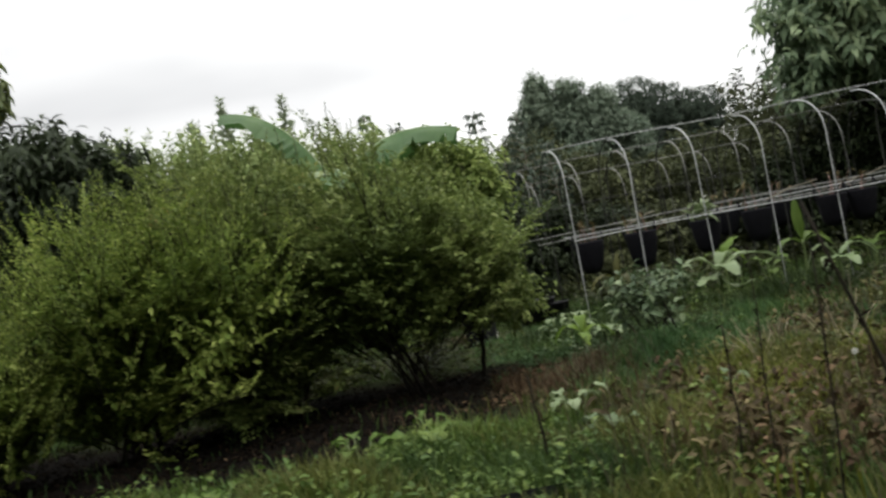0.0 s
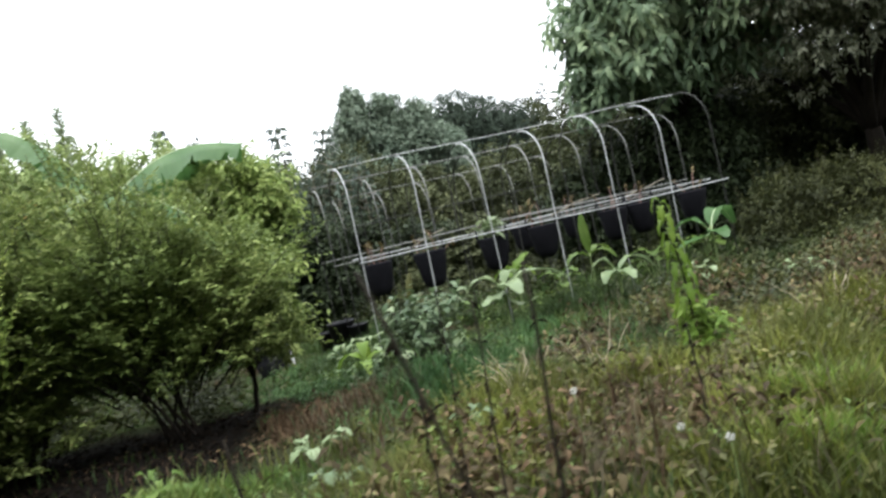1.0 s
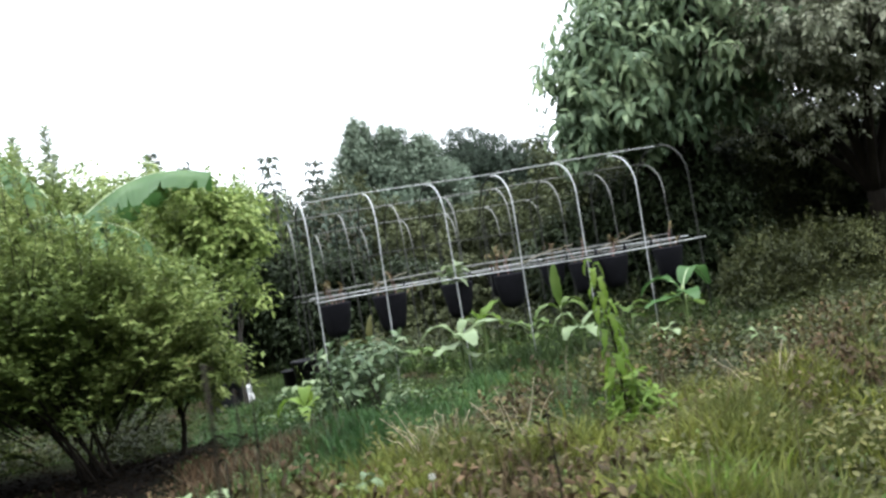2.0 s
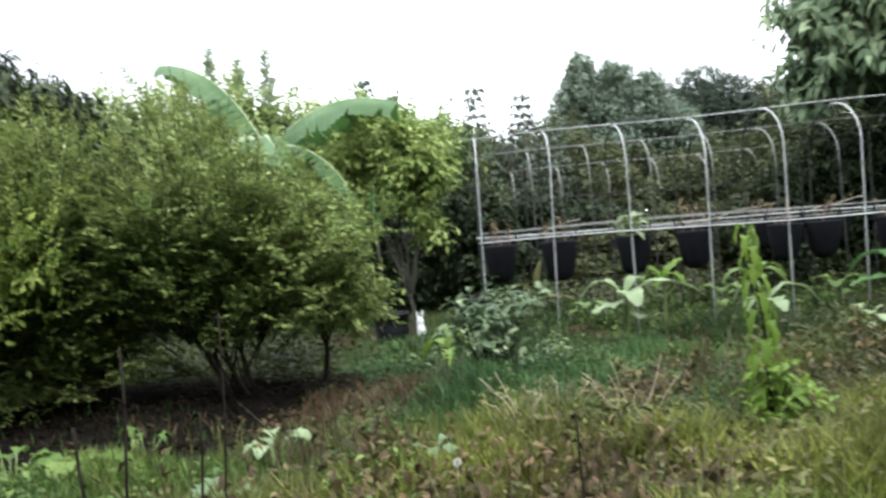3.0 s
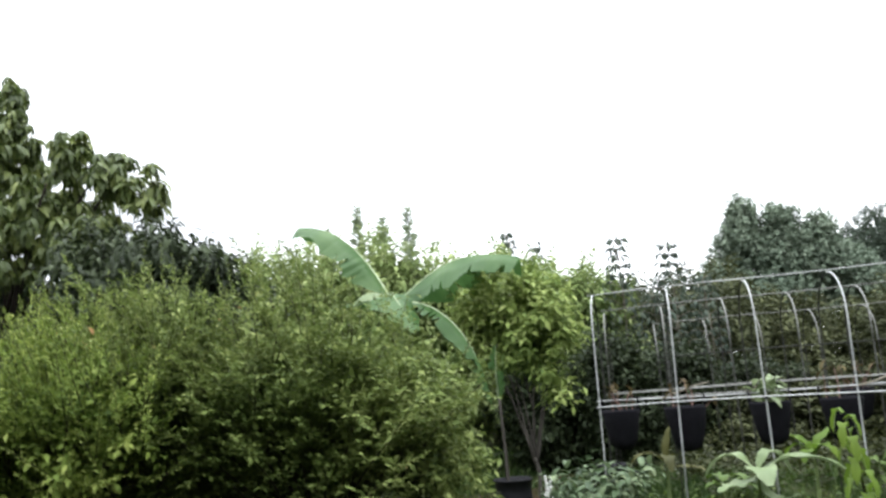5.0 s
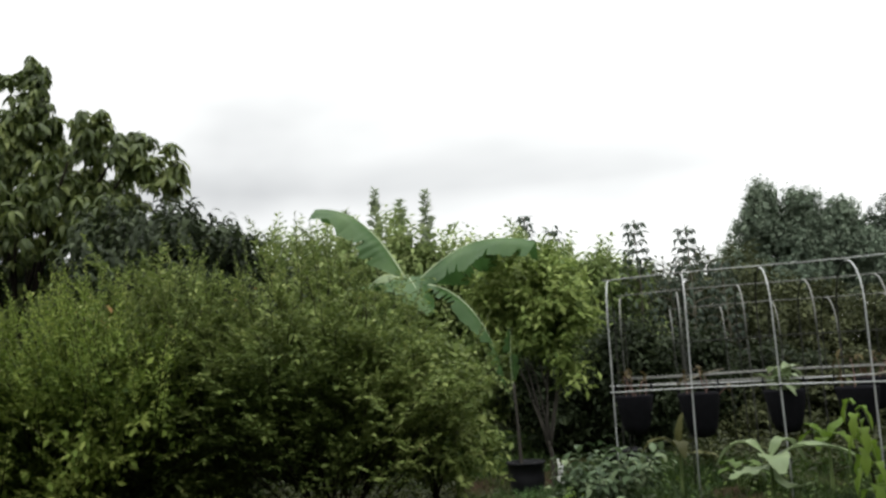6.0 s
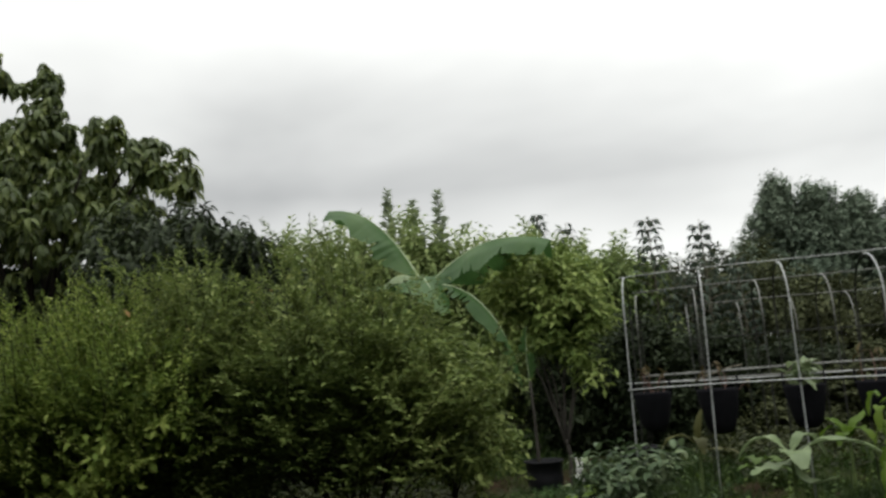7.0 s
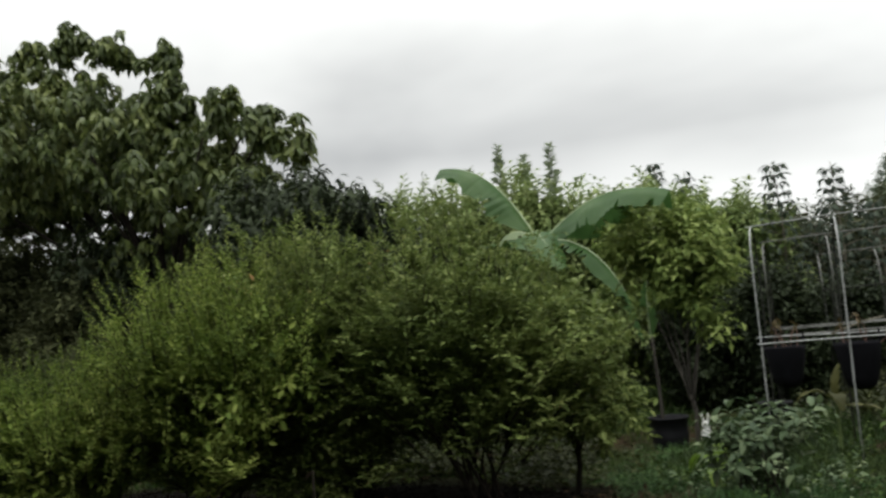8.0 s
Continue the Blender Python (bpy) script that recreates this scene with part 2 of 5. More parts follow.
def ground_material():
    m, nt, bsdf = material("garden_ground")
    tex = nt.nodes.new("ShaderNodeTexCoord")
    big = node(nt, "ShaderNodeTexNoise", Scale=0.7, Detail=6.0, Roughness=0.6)
    small = node(nt, "ShaderNodeTexNoise", Scale=26.0, Detail=6.0, Roughness=0.65)
    for n in (big, small):
        nt.links.new(tex.outputs["Object"], n.inputs["Vector"])
    soil = ramp(nt, [(0.3, (0.013, 0.009, 0.006)), (0.55, (0.038, 0.024, 0.014)), (0.75, (0.074, 0.048, 0.029))])
    moss = ramp(nt, [(0.3, (0.012, 0.02, 0.0055)), (0.55, (0.023, 0.031, 0.0095)), (0.78, (0.05, 0.049, 0.0195))])
    for r in (soil, moss):
        nt.links.new(small.outputs[0], r.inputs[0])
    mask = ramp(nt, [(0.34, (0, 0, 0)), (0.5, (1, 1, 1))])
    nt.links.new(big.outputs[0], mask.inputs[0])
    mix = node(nt, "ShaderNodeMix")
    mix.data_type = "RGBA"
    nt.links.new(mask.outputs[0], mix.inputs[0])
    nt.links.new(soil.outputs[0], mix.inputs[6])
    nt.links.new(moss.outputs[0], mix.inputs[7])
    # bed along the bushes: dark soil with the bushes' shade put into its colour
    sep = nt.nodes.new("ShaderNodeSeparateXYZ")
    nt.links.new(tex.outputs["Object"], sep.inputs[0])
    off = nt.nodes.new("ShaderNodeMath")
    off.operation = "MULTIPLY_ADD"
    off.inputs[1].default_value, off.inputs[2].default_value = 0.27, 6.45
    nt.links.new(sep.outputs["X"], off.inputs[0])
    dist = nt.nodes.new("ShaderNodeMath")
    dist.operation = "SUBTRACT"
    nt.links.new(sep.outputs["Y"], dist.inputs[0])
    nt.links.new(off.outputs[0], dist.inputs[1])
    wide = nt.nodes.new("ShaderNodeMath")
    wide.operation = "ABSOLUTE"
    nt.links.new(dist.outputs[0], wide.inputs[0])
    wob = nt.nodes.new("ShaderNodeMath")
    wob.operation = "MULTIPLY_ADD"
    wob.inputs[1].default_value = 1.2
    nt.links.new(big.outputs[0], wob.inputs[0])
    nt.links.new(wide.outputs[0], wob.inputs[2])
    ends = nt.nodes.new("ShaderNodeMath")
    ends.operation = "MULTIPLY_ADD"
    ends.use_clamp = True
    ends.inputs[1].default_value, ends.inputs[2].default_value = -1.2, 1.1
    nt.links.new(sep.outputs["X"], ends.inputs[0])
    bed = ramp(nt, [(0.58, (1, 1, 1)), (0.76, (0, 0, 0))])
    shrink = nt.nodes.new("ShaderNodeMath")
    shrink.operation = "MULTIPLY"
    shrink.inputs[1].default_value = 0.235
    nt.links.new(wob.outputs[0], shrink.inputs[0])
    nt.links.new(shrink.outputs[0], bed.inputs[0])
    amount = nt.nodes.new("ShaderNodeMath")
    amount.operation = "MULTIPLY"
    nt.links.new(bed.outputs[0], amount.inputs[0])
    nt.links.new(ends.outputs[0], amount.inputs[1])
    bed_shade = ramp(nt, [(0.3, (0.0016, 0.0013, 0.0011)), (0.75, (0.0075, 0.0058, 0.004))])
    nt.links.new(small.outputs[0], bed_shade.inputs[0])
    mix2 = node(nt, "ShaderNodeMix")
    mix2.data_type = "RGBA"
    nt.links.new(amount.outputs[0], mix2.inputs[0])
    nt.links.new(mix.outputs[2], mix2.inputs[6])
    nt.links.new(bed_shade.outputs[0], mix2.inputs[7])
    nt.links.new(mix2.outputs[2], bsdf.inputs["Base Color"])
    bp = node(nt, "ShaderNodeBump", Strength=0.9, Distance=0.04)
    nt.links.new(small.outputs[0], bp.inputs["Height"])
    nt.links.new(bp.outputs[0], bsdf.inputs["Normal"])
    bsdf.inputs["Roughness"].default_value = 0.95
    bsdf.inputs["Specular IOR Level"].default_value = 0.05
    return m


for m_ in (BAG, TUB):
    m_.node_tree.nodes["Principled BSDF"].inputs["Specular IOR Level"].default_value = 0.12
SHADE_LITTER.node_tree.nodes["Principled BSDF"].inputs["Specular IOR Level"].default_value = 0.0
for m_ in (BUSH_LEAF, YOUNG_LEAF, LIME_LEAF, HEDGE_LEAF, ROW_LEAF, DARK_LEAF, SHOOT_LEAF):
    m_.node_tree.nodes["Principled BSDF"].inputs["Specular IOR Level"].default_value = 0.08
for m_ in (BANANA, BANANA_PALE):
    m_.node_tree.nodes["Principled BSDF"].inputs["Specular IOR Level"].default_value = 0.2
GROUND = ground_material()

# ---- mesh helpers ----
rng = np.random.default_rng(7)


def gz(x, y):
    """Height of the ground."""
    x, y = np.asarray(x, float), np.asarray(y, float)
    hummock = np.sin(2.6 * x + 1.0) * np.sin(2.3 * y + 0.5) + 0.5 * np.sin(4.7 * x - 1.1 * y) * np.sin(3.9 * y + 0.7)
    bed = np.clip((x - 0.8) / 0.8, 0, 1) * np.clip((y - 4.0) / 1.0, 0, 1) * np.clip((9.6 - y) / 0.8, 0, 1)
    mound = 0.10 * np.exp(-((x - 1.85) / 0.6) ** 2 - ((y - 7.2) / 0.6) ** 2) + 0.08 * np.exp(-((x - 3.6) / 0.9) ** 2 - ((y - 8.0) / 0.5) ** 2)
    return 0.035 * np.sin(1.7 * x + 0.6) * np.cos(1.3 * y) + 0.025 * np.sin(3.1 * x - 2.3 * y) + 0.04 * np.sin(0.5 * x + 0.4 * y) + 0.075 * hummock * bed + mound


def unit(v):
    return v / np.maximum(np.linalg.norm(v, axis=-1, keepdims=True), 1e-9)


def mesh_of(name, verts, faces, mat, smooth=True):
    """A mesh from an array of corners and an array of faces that all have the same number of corners."""
    me = bpy.data.meshes.new(name)
    verts, faces = np.asarray(verts, np.float32), np.asarray(faces, np.int32)
    nf, k = faces.shape
    me.vertices.add(len(verts))
    me.vertices.foreach_set("co", verts.ravel())
    me.loops.add(nf * k)
    me.loops.foreach_set("vertex_index", faces.ravel())
    me.polygons.add(nf)
    me.polygons.foreach_set("loop_start", np.arange(nf, dtype=np.int32) * k)
    me.polygons.foreach_set("loop_total", np.full(nf, k, np.int32))
    me.polygons.foreach_set("use_smooth", np.full(nf, smooth))
    me.materials.append(mat)
    me.update(calc_edges=True)
    me.validate()
    return me


def part(name, me, parent, label=""):
    ob = new(name, me)
    ob.parent = parent
    return tagged(ob, label)


def thing(name, x, y, z=None, label="", category="", group="", kind=""):
    ob = new(name)
    ob.location = (x, y, float(gz(x, y)) if z is None else z)
    return tagged(ob, label, category, group, kind)


SMALL = (np.array([(0, 0, 0), (0.45, 0.5, 0.10), (1, 0, -0.08), (0.45, -0.5, 0.10)]), [(0, 1, 2), (0, 2, 3)])
LARGE = (np.array([(0, 0, 0), (0.28, 0.42, 0.08), (0.36, 0, 0.0), (0.28, -0.42, 0.08), (0.68, 0.36, -0.04), (0.72, 0, -0.12), (0.68, -0.36, -0.04), (1, 0, -0.34)]),
         [(0, 2, 1), (0, 3, 2), (1, 2, 5), (1, 5, 4), (2, 3, 6), (2, 6, 5), (4, 5, 7), (5, 6, 7)])


def leaves(name, at, along, up, length, width, mat, shape=SMALL):
    """One mesh of many leaves: places, directions, upper sides, lengths and widths."""
    tmpl, tris = shape
    along = unit(along)
    side = unit(np.cross(up, along))
    up = np.cross(along, side)
    l, w = length[:, None, None], width[:, None, None]
    t = tmpl[None]
    v = at[:, None] + along[:, None] * t[..., :1] * l + side[:, None] * t[..., 1:2] * w + up[:, None] * t[..., 2:] * l
    n, k = len(at), len(tmpl)
    f = (np.asarray(tris)[None] + (np.arange(n) * k)[:, None, None]).reshape(-1, 3)
    return mesh_of(name, v.reshape(-1, 3), f, mat)


def tubes(name, lines, mat, sides=6):
    """One mesh of tapered, bent round rods: each a list of (x, y, z, radius)."""
    vs, fs, n = [], [], 0
    ang = np.arange(sides) * 2 * np.pi / sides
    for line in lines:
        p = np.asarray(line, float)
        c, r = p[:, :3], p[:, 3]
        tan = unit(np.gradient(c, axis=0))
        ref = np.where(np.abs(tan[:, 2:]) > 0.9, np.array([[1.0, 0, 0]]), np.array([[0, 0, 1.0]]))
        a = unit(np.cross(tan, ref))
        for i in range(1, len(a)):
            a[i] = a[i - 1] - tan[i] * (a[i - 1] @ tan[i])
            a[i] /= max(np.linalg.norm(a[i]), 1e-9)
        b = np.cross(tan, a)
        ring = c[:, None] + (a[:, None] * np.cos(ang)[None, :, None] + b[:, None] * np.sin(ang)[None, :, None]) * r[:, None, None]
        vs.append(ring.reshape(-1, 3))
        m = len(c)
        i, j = np.meshgrid(np.arange(m - 1), np.arange(sides), indexing="ij")
        k = (j + 1) % sides
        fs.append(np.stack([n + i * sides + j, n + i * sides + k, n + (i + 1) * sides + k, n + (i + 1) * sides + j], -1).reshape(-1, 4))
        vs.append(np.array([c[0] - tan[0] * r[0] * 0.1, c[-1] + tan[-1] * r[-1] * 0.3]))
        e0, e1 = n + m * sides, n + m * sides + 1
        cap = [(e0, n + (q + 1) % sides, n + q, e0) for q in range(sides)] + [(e1, n + (m - 1) * sides + q, n + (m - 1) * sides + (q + 1) % sides, e1) for q in range(sides)]
        caps = np.array(cap)
        fs.append(np.stack([caps[:, 0], caps[:, 1], caps[:, 2], caps[:, 2]], -1))
        n += m * sides + 2
    faces = np.concatenate(fs)
    quads = faces[faces[:, 2] != faces[:, 3]]
    tri = faces[faces[:, 2] == faces[:, 3]][:, :3]
    allv = np.concatenate(vs)
    tri_all = np.concatenate([quads[:, [0, 1, 2]], quads[:, [0, 2, 3]], tri])
    return mesh_of(name, allv, tri_all, mat)


def bent(a, b, bulge, r0, r1, n=6, wob=0.0):
    """A limb from a to b that bows by bulge and tapers."""
    a, b, bulge = np.array(a, float), np.array(b, float), np.array(bulge, float)
    t = np.linspace(0, 1, n)[:, None]
    p = a + (b - a) * t + bulge * 4 * t * (1 - t) + (rng.normal(0, wob, (n, 3)) * np.sin(np.pi * t) if wob else 0)
    return np.concatenate([p, r0 + (r1 - r0) * t], 1)


def lathe(name, profile, mat, segs=24, wob=0.0):
    """A turned shape: (radius, height) from bottom to top."""
    ang = np.arange(segs) * 2 * np.pi / segs
    pr = np.array(profile, float)
    rad = pr[:, :1] * (1 + wob * np.sin(3 * ang + 7 * pr[:, 1:])[...] + wob * 0.6 * np.sin(5 * ang + 3))
    v = np.stack([rad * np.cos(ang), rad * np.sin(ang), np.repeat(pr[:, 1:], segs, 1)], -1).reshape(-1, 3)
    i, j = np.meshgrid(np.arange(len(pr) - 1), np.arange(segs), indexing="ij")
    k = (j + 1) % segs
    f = np.stack([i * segs + j, i * segs + k, (i + 1) * segs + k, (i + 1) * segs + j], -1).reshape(-1, 4)
    return mesh_of(name, v, f, mat)


def crown_points(blobs, n, hollow=0.55, gaps=0.0, freq=1.2, lumpy=1.0):
    """Places inside a crown of overlapping rounded masses, thickest near the outside, with the outward direction."""
    c = np.array([b[:3] for b in blobs], float)
    r = np.array([b[3:6] for b in blobs], float)
    vol = np.prod(r, 1) ** 0.75
    which = rng.choice(len(blobs), n, p=vol / vol.sum())
    d = unit(rng.normal(size=(n, 3)))
    rad = hollow + (1 - hollow) * rng.random(n) ** 0.6
    lump = 1 + lumpy * (0.13 * np.sin(5 * d[:, 0] + 3 * d[:, 2] + which) + 0.10 * np.sin(8 * d[:, 1] - 6 * d[:, 2] + 2 * which))
    p = c[which] + d * r[which] * (rad * lump)[:, None]
    out = unit(d / r[which])
    if gaps:
        q = p * freq
        f = np.sin(2.1 * q[:, 0] + 1.3 * q[:, 2]) * np.sin(1.7 * q[:, 1] - 2.3 * q[:, 2] + 1) + 0.6 * np.sin(4.3 * q[:, 0] - 3.1 * q[:, 1]) * np.sin(3.7 * q[:, 2])
        keep = f > np.quantile(f, gaps)
        p, out = p[keep], out[keep]
    return p, out


def sprig_leaves(tips, heading, sprig, count, size, slim=0.42, droop=0.3, spread=1.0):
    """Leaves set alternately along a short shoot at each of the places."""
    n = len(tips)
    t = (np.arange(count) + 0.5) / count
    side = unit(np.cross(heading, unit(rng.normal(size=(n, 3)))))
    over = np.cross(heading, side)
    turn = (np.arange(count) * 2.4)[None] + rng.random((n, 1)) * 6.28
    rad = side[:, None] * np.cos(turn)[..., None] + over[:, None] * np.sin(turn)[..., None]
    length = sprig * (0.6 + 0.8 * rng.random((n, 1, 1)))
    at = tips[:, None] + heading[:, None] * (t[None, :, None] - 0.4) * length
    along = rad * spread + heading[:, None] * 0.55 + np.array([0, 0, -droop]) + rng.normal(0, 0.2, (n, count, 3))
    up = heading[:, None] * 0.5 + np.array([0, 0, 1.0]) + rng.normal(0, 0.35, (n, count, 3))
    s = size * (0.65 + 0.6 * rng.random((n, count)))
    flat = lambda a: a.reshape(-1, a.shape[-1])
    return flat(at), flat(along), flat(up), s.ravel(), (s * slim).ravel()


def limbs(base, tips, r0, r1, split=0.45, spread=0.08):
    """Limbs from a base out to tips in a crown."""
    lines = []
    for tip in tips:
        b = np.array(base) + np.append(rng.normal(0, spread, 2), 0)
        k = rng.uniform(0.7, 1.1)
        out = np.array([tip[0] - b[0], tip[1] - b[1], 0]) * -0.14
        ln = bent(b, tip, out + rng.normal(0, 0.03, 3), r0 * k, r1, 8, 0.012)
        lines.append(ln)
        for _ in range(3):
            i = rng.integers(3, 7)
            s = ln[i, :3]
            e = s + (np.array(tip) - s) * 0.6 + rng.normal(0, 0.25, 3) * min(0.6, np.linalg.norm(np.array(tip) - np.array(base)) * 0.35)
            lines.append(bent(s, e, rng.normal(0, 0.03, 3), ln[i, 3] * 0.6, r1 * 0.6, 5))
    return lines


def local(blobs, x, y, z):
    return [(b[0] - x, b[1] - y, b[2] - z, *b[3:]) for b in blobs]


def woody(name, x, y, blobs, n, mat, label, category, size=0.05, slim=0.42, sprig=0.16, count=7, stems=8, r0=0.02, r1=0.005, trunk=0.0,
          trunk_r=0.08, lift=0.35, droop=0.3, hollow=0.5, gaps=0.0, freq=1.2, shape=SMALL, shoots=0, shoot_len=0.5, bark=None, group="", wood="stem", spread=0.1, fill=0, fill_size=1.5, lumpy=1.0):
    """A bush or tree: stems or a trunk with limbs, and a crown of leafy sprigs. blobs: the crown's masses, in the world."""
    bark = bark or BARK
    root = thing(name, x, y, None, label, category, group)
    bl = local(blobs, x, y, root.location.z)
    p, out = crown_points(bl, n, hollow, gaps, freq, lumpy)
    heading = unit(out * 0.8 + np.array([0, 0, lift]) + rng.normal(0, 0.35, p.shape))
    parts = [sprig_leaves(p, heading, sprig, count, size, slim, droop)]
    if fill:
        q, o = crown_points([(b[0], b[1], b[2], b[3] * 0.66, b[4] * 0.66, b[5] * 0.7) for b in bl], fill, 0.1)
        parts.append(sprig_leaves(q, unit(o + rng.normal(0, 0.5, q.shape)), sprig, count, size * fill_size, slim * 1.2, droop))
    if shoots:
        q, o = crown_points(bl, shoots * 4, 0.9)
        q = q[np.argsort(-q[:, 2] - rng.random(len(q)) * 0.9)][:shoots] * np.array([0.97, 0.97, 0.96])
        h = unit(np.array([0, 0, 1.0]) + rng.normal(0, 0.16, q.shape) + 0.25 * np.array([1, 1, 0]) * rng.normal(size=(len(q), 3)) * 0.5)
        parts.append(sprig_leaves(q + h * shoot_len * 0.25, h, shoot_len, count * 3, size * 0.95, slim, droop * 0.3, 0.9))
        twigs = [bent(a - e * shoot_len * 0.5, a + e * shoot_len * 0.75, (0, 0, 0), 0.004, 0.002, 3) for a, e in zip(q, h)]
        part("brushwood", tubes("brushwood", twigs, bark, 4), root)["kind"] = "stuff"
    at, al, up, ln, wd = [np.concatenate(a) for a in zip(*parts)]
    part("crown", leaves("crown", at, al, up, ln, wd, mat, shape), root)
    tips, _ = crown_points(bl, stems, 0.35)
    if trunk:
        top = np.array([rng.normal(0, 0.06), rng.normal(0, 0.06), trunk])
        part("trunk", tubes("trunk", [bent((0, 0, -0.1), top, (0.02, 0.02, 0), trunk_r, trunk_r * 0.75, 7, 0.012 * min(1.0, trunk))], bark, 9), root)
        for tip in tips:
            part("limb", tubes("limb", limbs(top - np.array([0, 0, 0.06]), [tip], trunk_r * 0.55, r1, spread=0.01), bark), root)
    else:
        for tip in tips:
            part(wood, tubes(wood, limbs((0, 0, -0.05), [tip], r0, r1, spread=spread), bark, 5), root)
    return root


# ---- the ground ----
def axis(lo, hi, a, b, fine, coarse):
    return np.unique(np.concatenate([np.linspace(lo, a, coarse), np.linspace(a, b, fine), np.linspace(b, hi, coarse)]))


xs, ys = axis(-400, 400, -14, 14, 190, 14), axis(-300, 500, -4, 24, 190, 14)
gx, gy = np.meshgrid(xs, ys, indexing="ij")
near = np.clip(1 - (np.maximum(np.abs(gx) - 14, 0) + np.maximum(np.abs(gy - 10) - 14, 0)) / 10, 0, 1)
rise = gz(gx, gy) * near + rng.normal(0, 0.012, gx.shape) * near
gi, gj = np.meshgrid(np.arange(len(xs) - 1), np.arange(len(ys) - 1), indexing="ij")
w_ = len(ys)
gf = np.stack([gi * w_ + gj, (gi + 1) * w_ + gj, (gi + 1) * w_ + gj + 1, gi * w_ + gj + 1], -1).reshape(-1, 4)
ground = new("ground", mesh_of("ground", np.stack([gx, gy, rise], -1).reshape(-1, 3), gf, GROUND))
tagged(ground, "garden soil with moss, trodden earth and leaf litter", "ground", "", "structure")

# ---- hoop frames ----


SKEW = -0.19  # how far the hoops stand out of square with the rails


def hoop_line(x, width, top, r, low=-0.15, lean=0.0, n=13):
    """A pipe bent into a hoop across the bed."""
    half, arch = width / 2, 0.46
    pts = [(0.0, low), (0.0, 0.7), (0.0, top - arch - 0.25)]
    pts += [(half + half * math.cos(t), top - arch + arch * math.sin(t)) for t in np.linspace(math.pi, 0, n)]
    pts += [(width, top - arch - 0.25), (width, 0.7), (width, low)]
    return np.array([(x + SKEW * y + lean * max(0.0, z) / top, y, z, r) for y, z in pts])


def hoop_frame(xs_, y0, width, top, rails, label, ends=(0.04, 0.04), mat=PIPE, r=0.008):
    x0, x1 = xs_[0], xs_[-1]
    root = thing("hoop_frame", x0, y0, 0.0, label, "hoop frame", "hoop frames of the garden beds")
    for i, x in enumerate(xs_):
        ln = hoop_line(x - x0, width, top + rng.normal(0, 0.012), r, lean=rng.normal(0, 0.02))
        if mat is PIPE:
            last = i == len(xs_) - 1
            part("front_pipe", tubes("front_pipe", [ln[:10]], PIPE_DARK if last else mat, 8), root, "dark pipe at the frame's end" if last else "")
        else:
            # foot coloured darker so that it sinks into shade
            part("foot_pipe", tubes("foot_pipe", [ln[:3]], PIPE_DARK, 8), root, "foot of the pipe, darkened as shade")
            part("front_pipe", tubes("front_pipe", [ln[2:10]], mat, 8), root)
        # rear half coloured darker in place of the weaker light on it
        part("rear_pipe", tubes("rear_pipe", [ln[9:]], PIPE_DARK, 8), root, "rear half of the hoop, coloured darker for weaker light")
    mid = width / 2
    sag = [(-ends[0] + SKEW * mid + (x1 - x0 + sum(ends)) * t, mid, top + 0.018 + 0.012 * math.sin(9 * t), r * 0.75) for t in np.linspace(0, 1, 12)]
    part("ridge_pipe", tubes("ridge_pipe", [np.array(sag)], mat, 8), root)
    for dy, z, xa, xb in rails:
        ln = [(xa - x0 + SKEW * dy + (xb - xa) * t, dy, z + 0.012 * math.sin(7 * t + dy * 9), r * 0.95) for t in np.linspace(0, 1, 10)]
        part("rail", tubes("rail", [np.array(ln)], PIPE_DARK if z > 1.5 else mat if dy < 1.0 else PIPE_GREY, 8), root)
    for i, x in enumerate(xs_):
        for dy, z, *_ in rails[:1]:
            part("tie", tubes("tie", [np.array([(x - x0 - 0.018, dy + 0.012, z, r * 1.35), (x - x0 + 0.018, dy + 0.012, z, r * 1.35)])], TUB, 8), root)
    return root


HOOPS = [1.46, 2.24, 3.09, 3.87, 4.655, 5.37, 6.05]
hoop_frame(HOOPS, 9.77, 1.25, 2.37, [(-0.026, 1.165, 1.44, 6.12), (0.32, 1.215, 1.42, 6.1), (1.22, 1.275, 1.50, 6.35)],
           "weathered white plastic pipe hoop frame over hanging black grow bags")
hoop_frame([1.07 + 0.78 * k for k in range(8)], 12.0, 1.2, 2.36, [(-0.026, 1.165, 1.05, 6.5), (1.2, 1.25, 1.05, 6.5)],
           "dark grey plastic pipe hoop frame behind the first one", mat=PIPE_GREY, r=0.009)
hoop_frame([1.3 + 0.78 * k for k in range(8)], 14.6, 1.2, 2.27, [(-0.026, 1.72, 1.3, 6.8)],
           "dark grey plastic pipe hoop frame at the far bed", mat=PIPE_GREY, r=0.0085)

# ---- grow bags in the frame ----


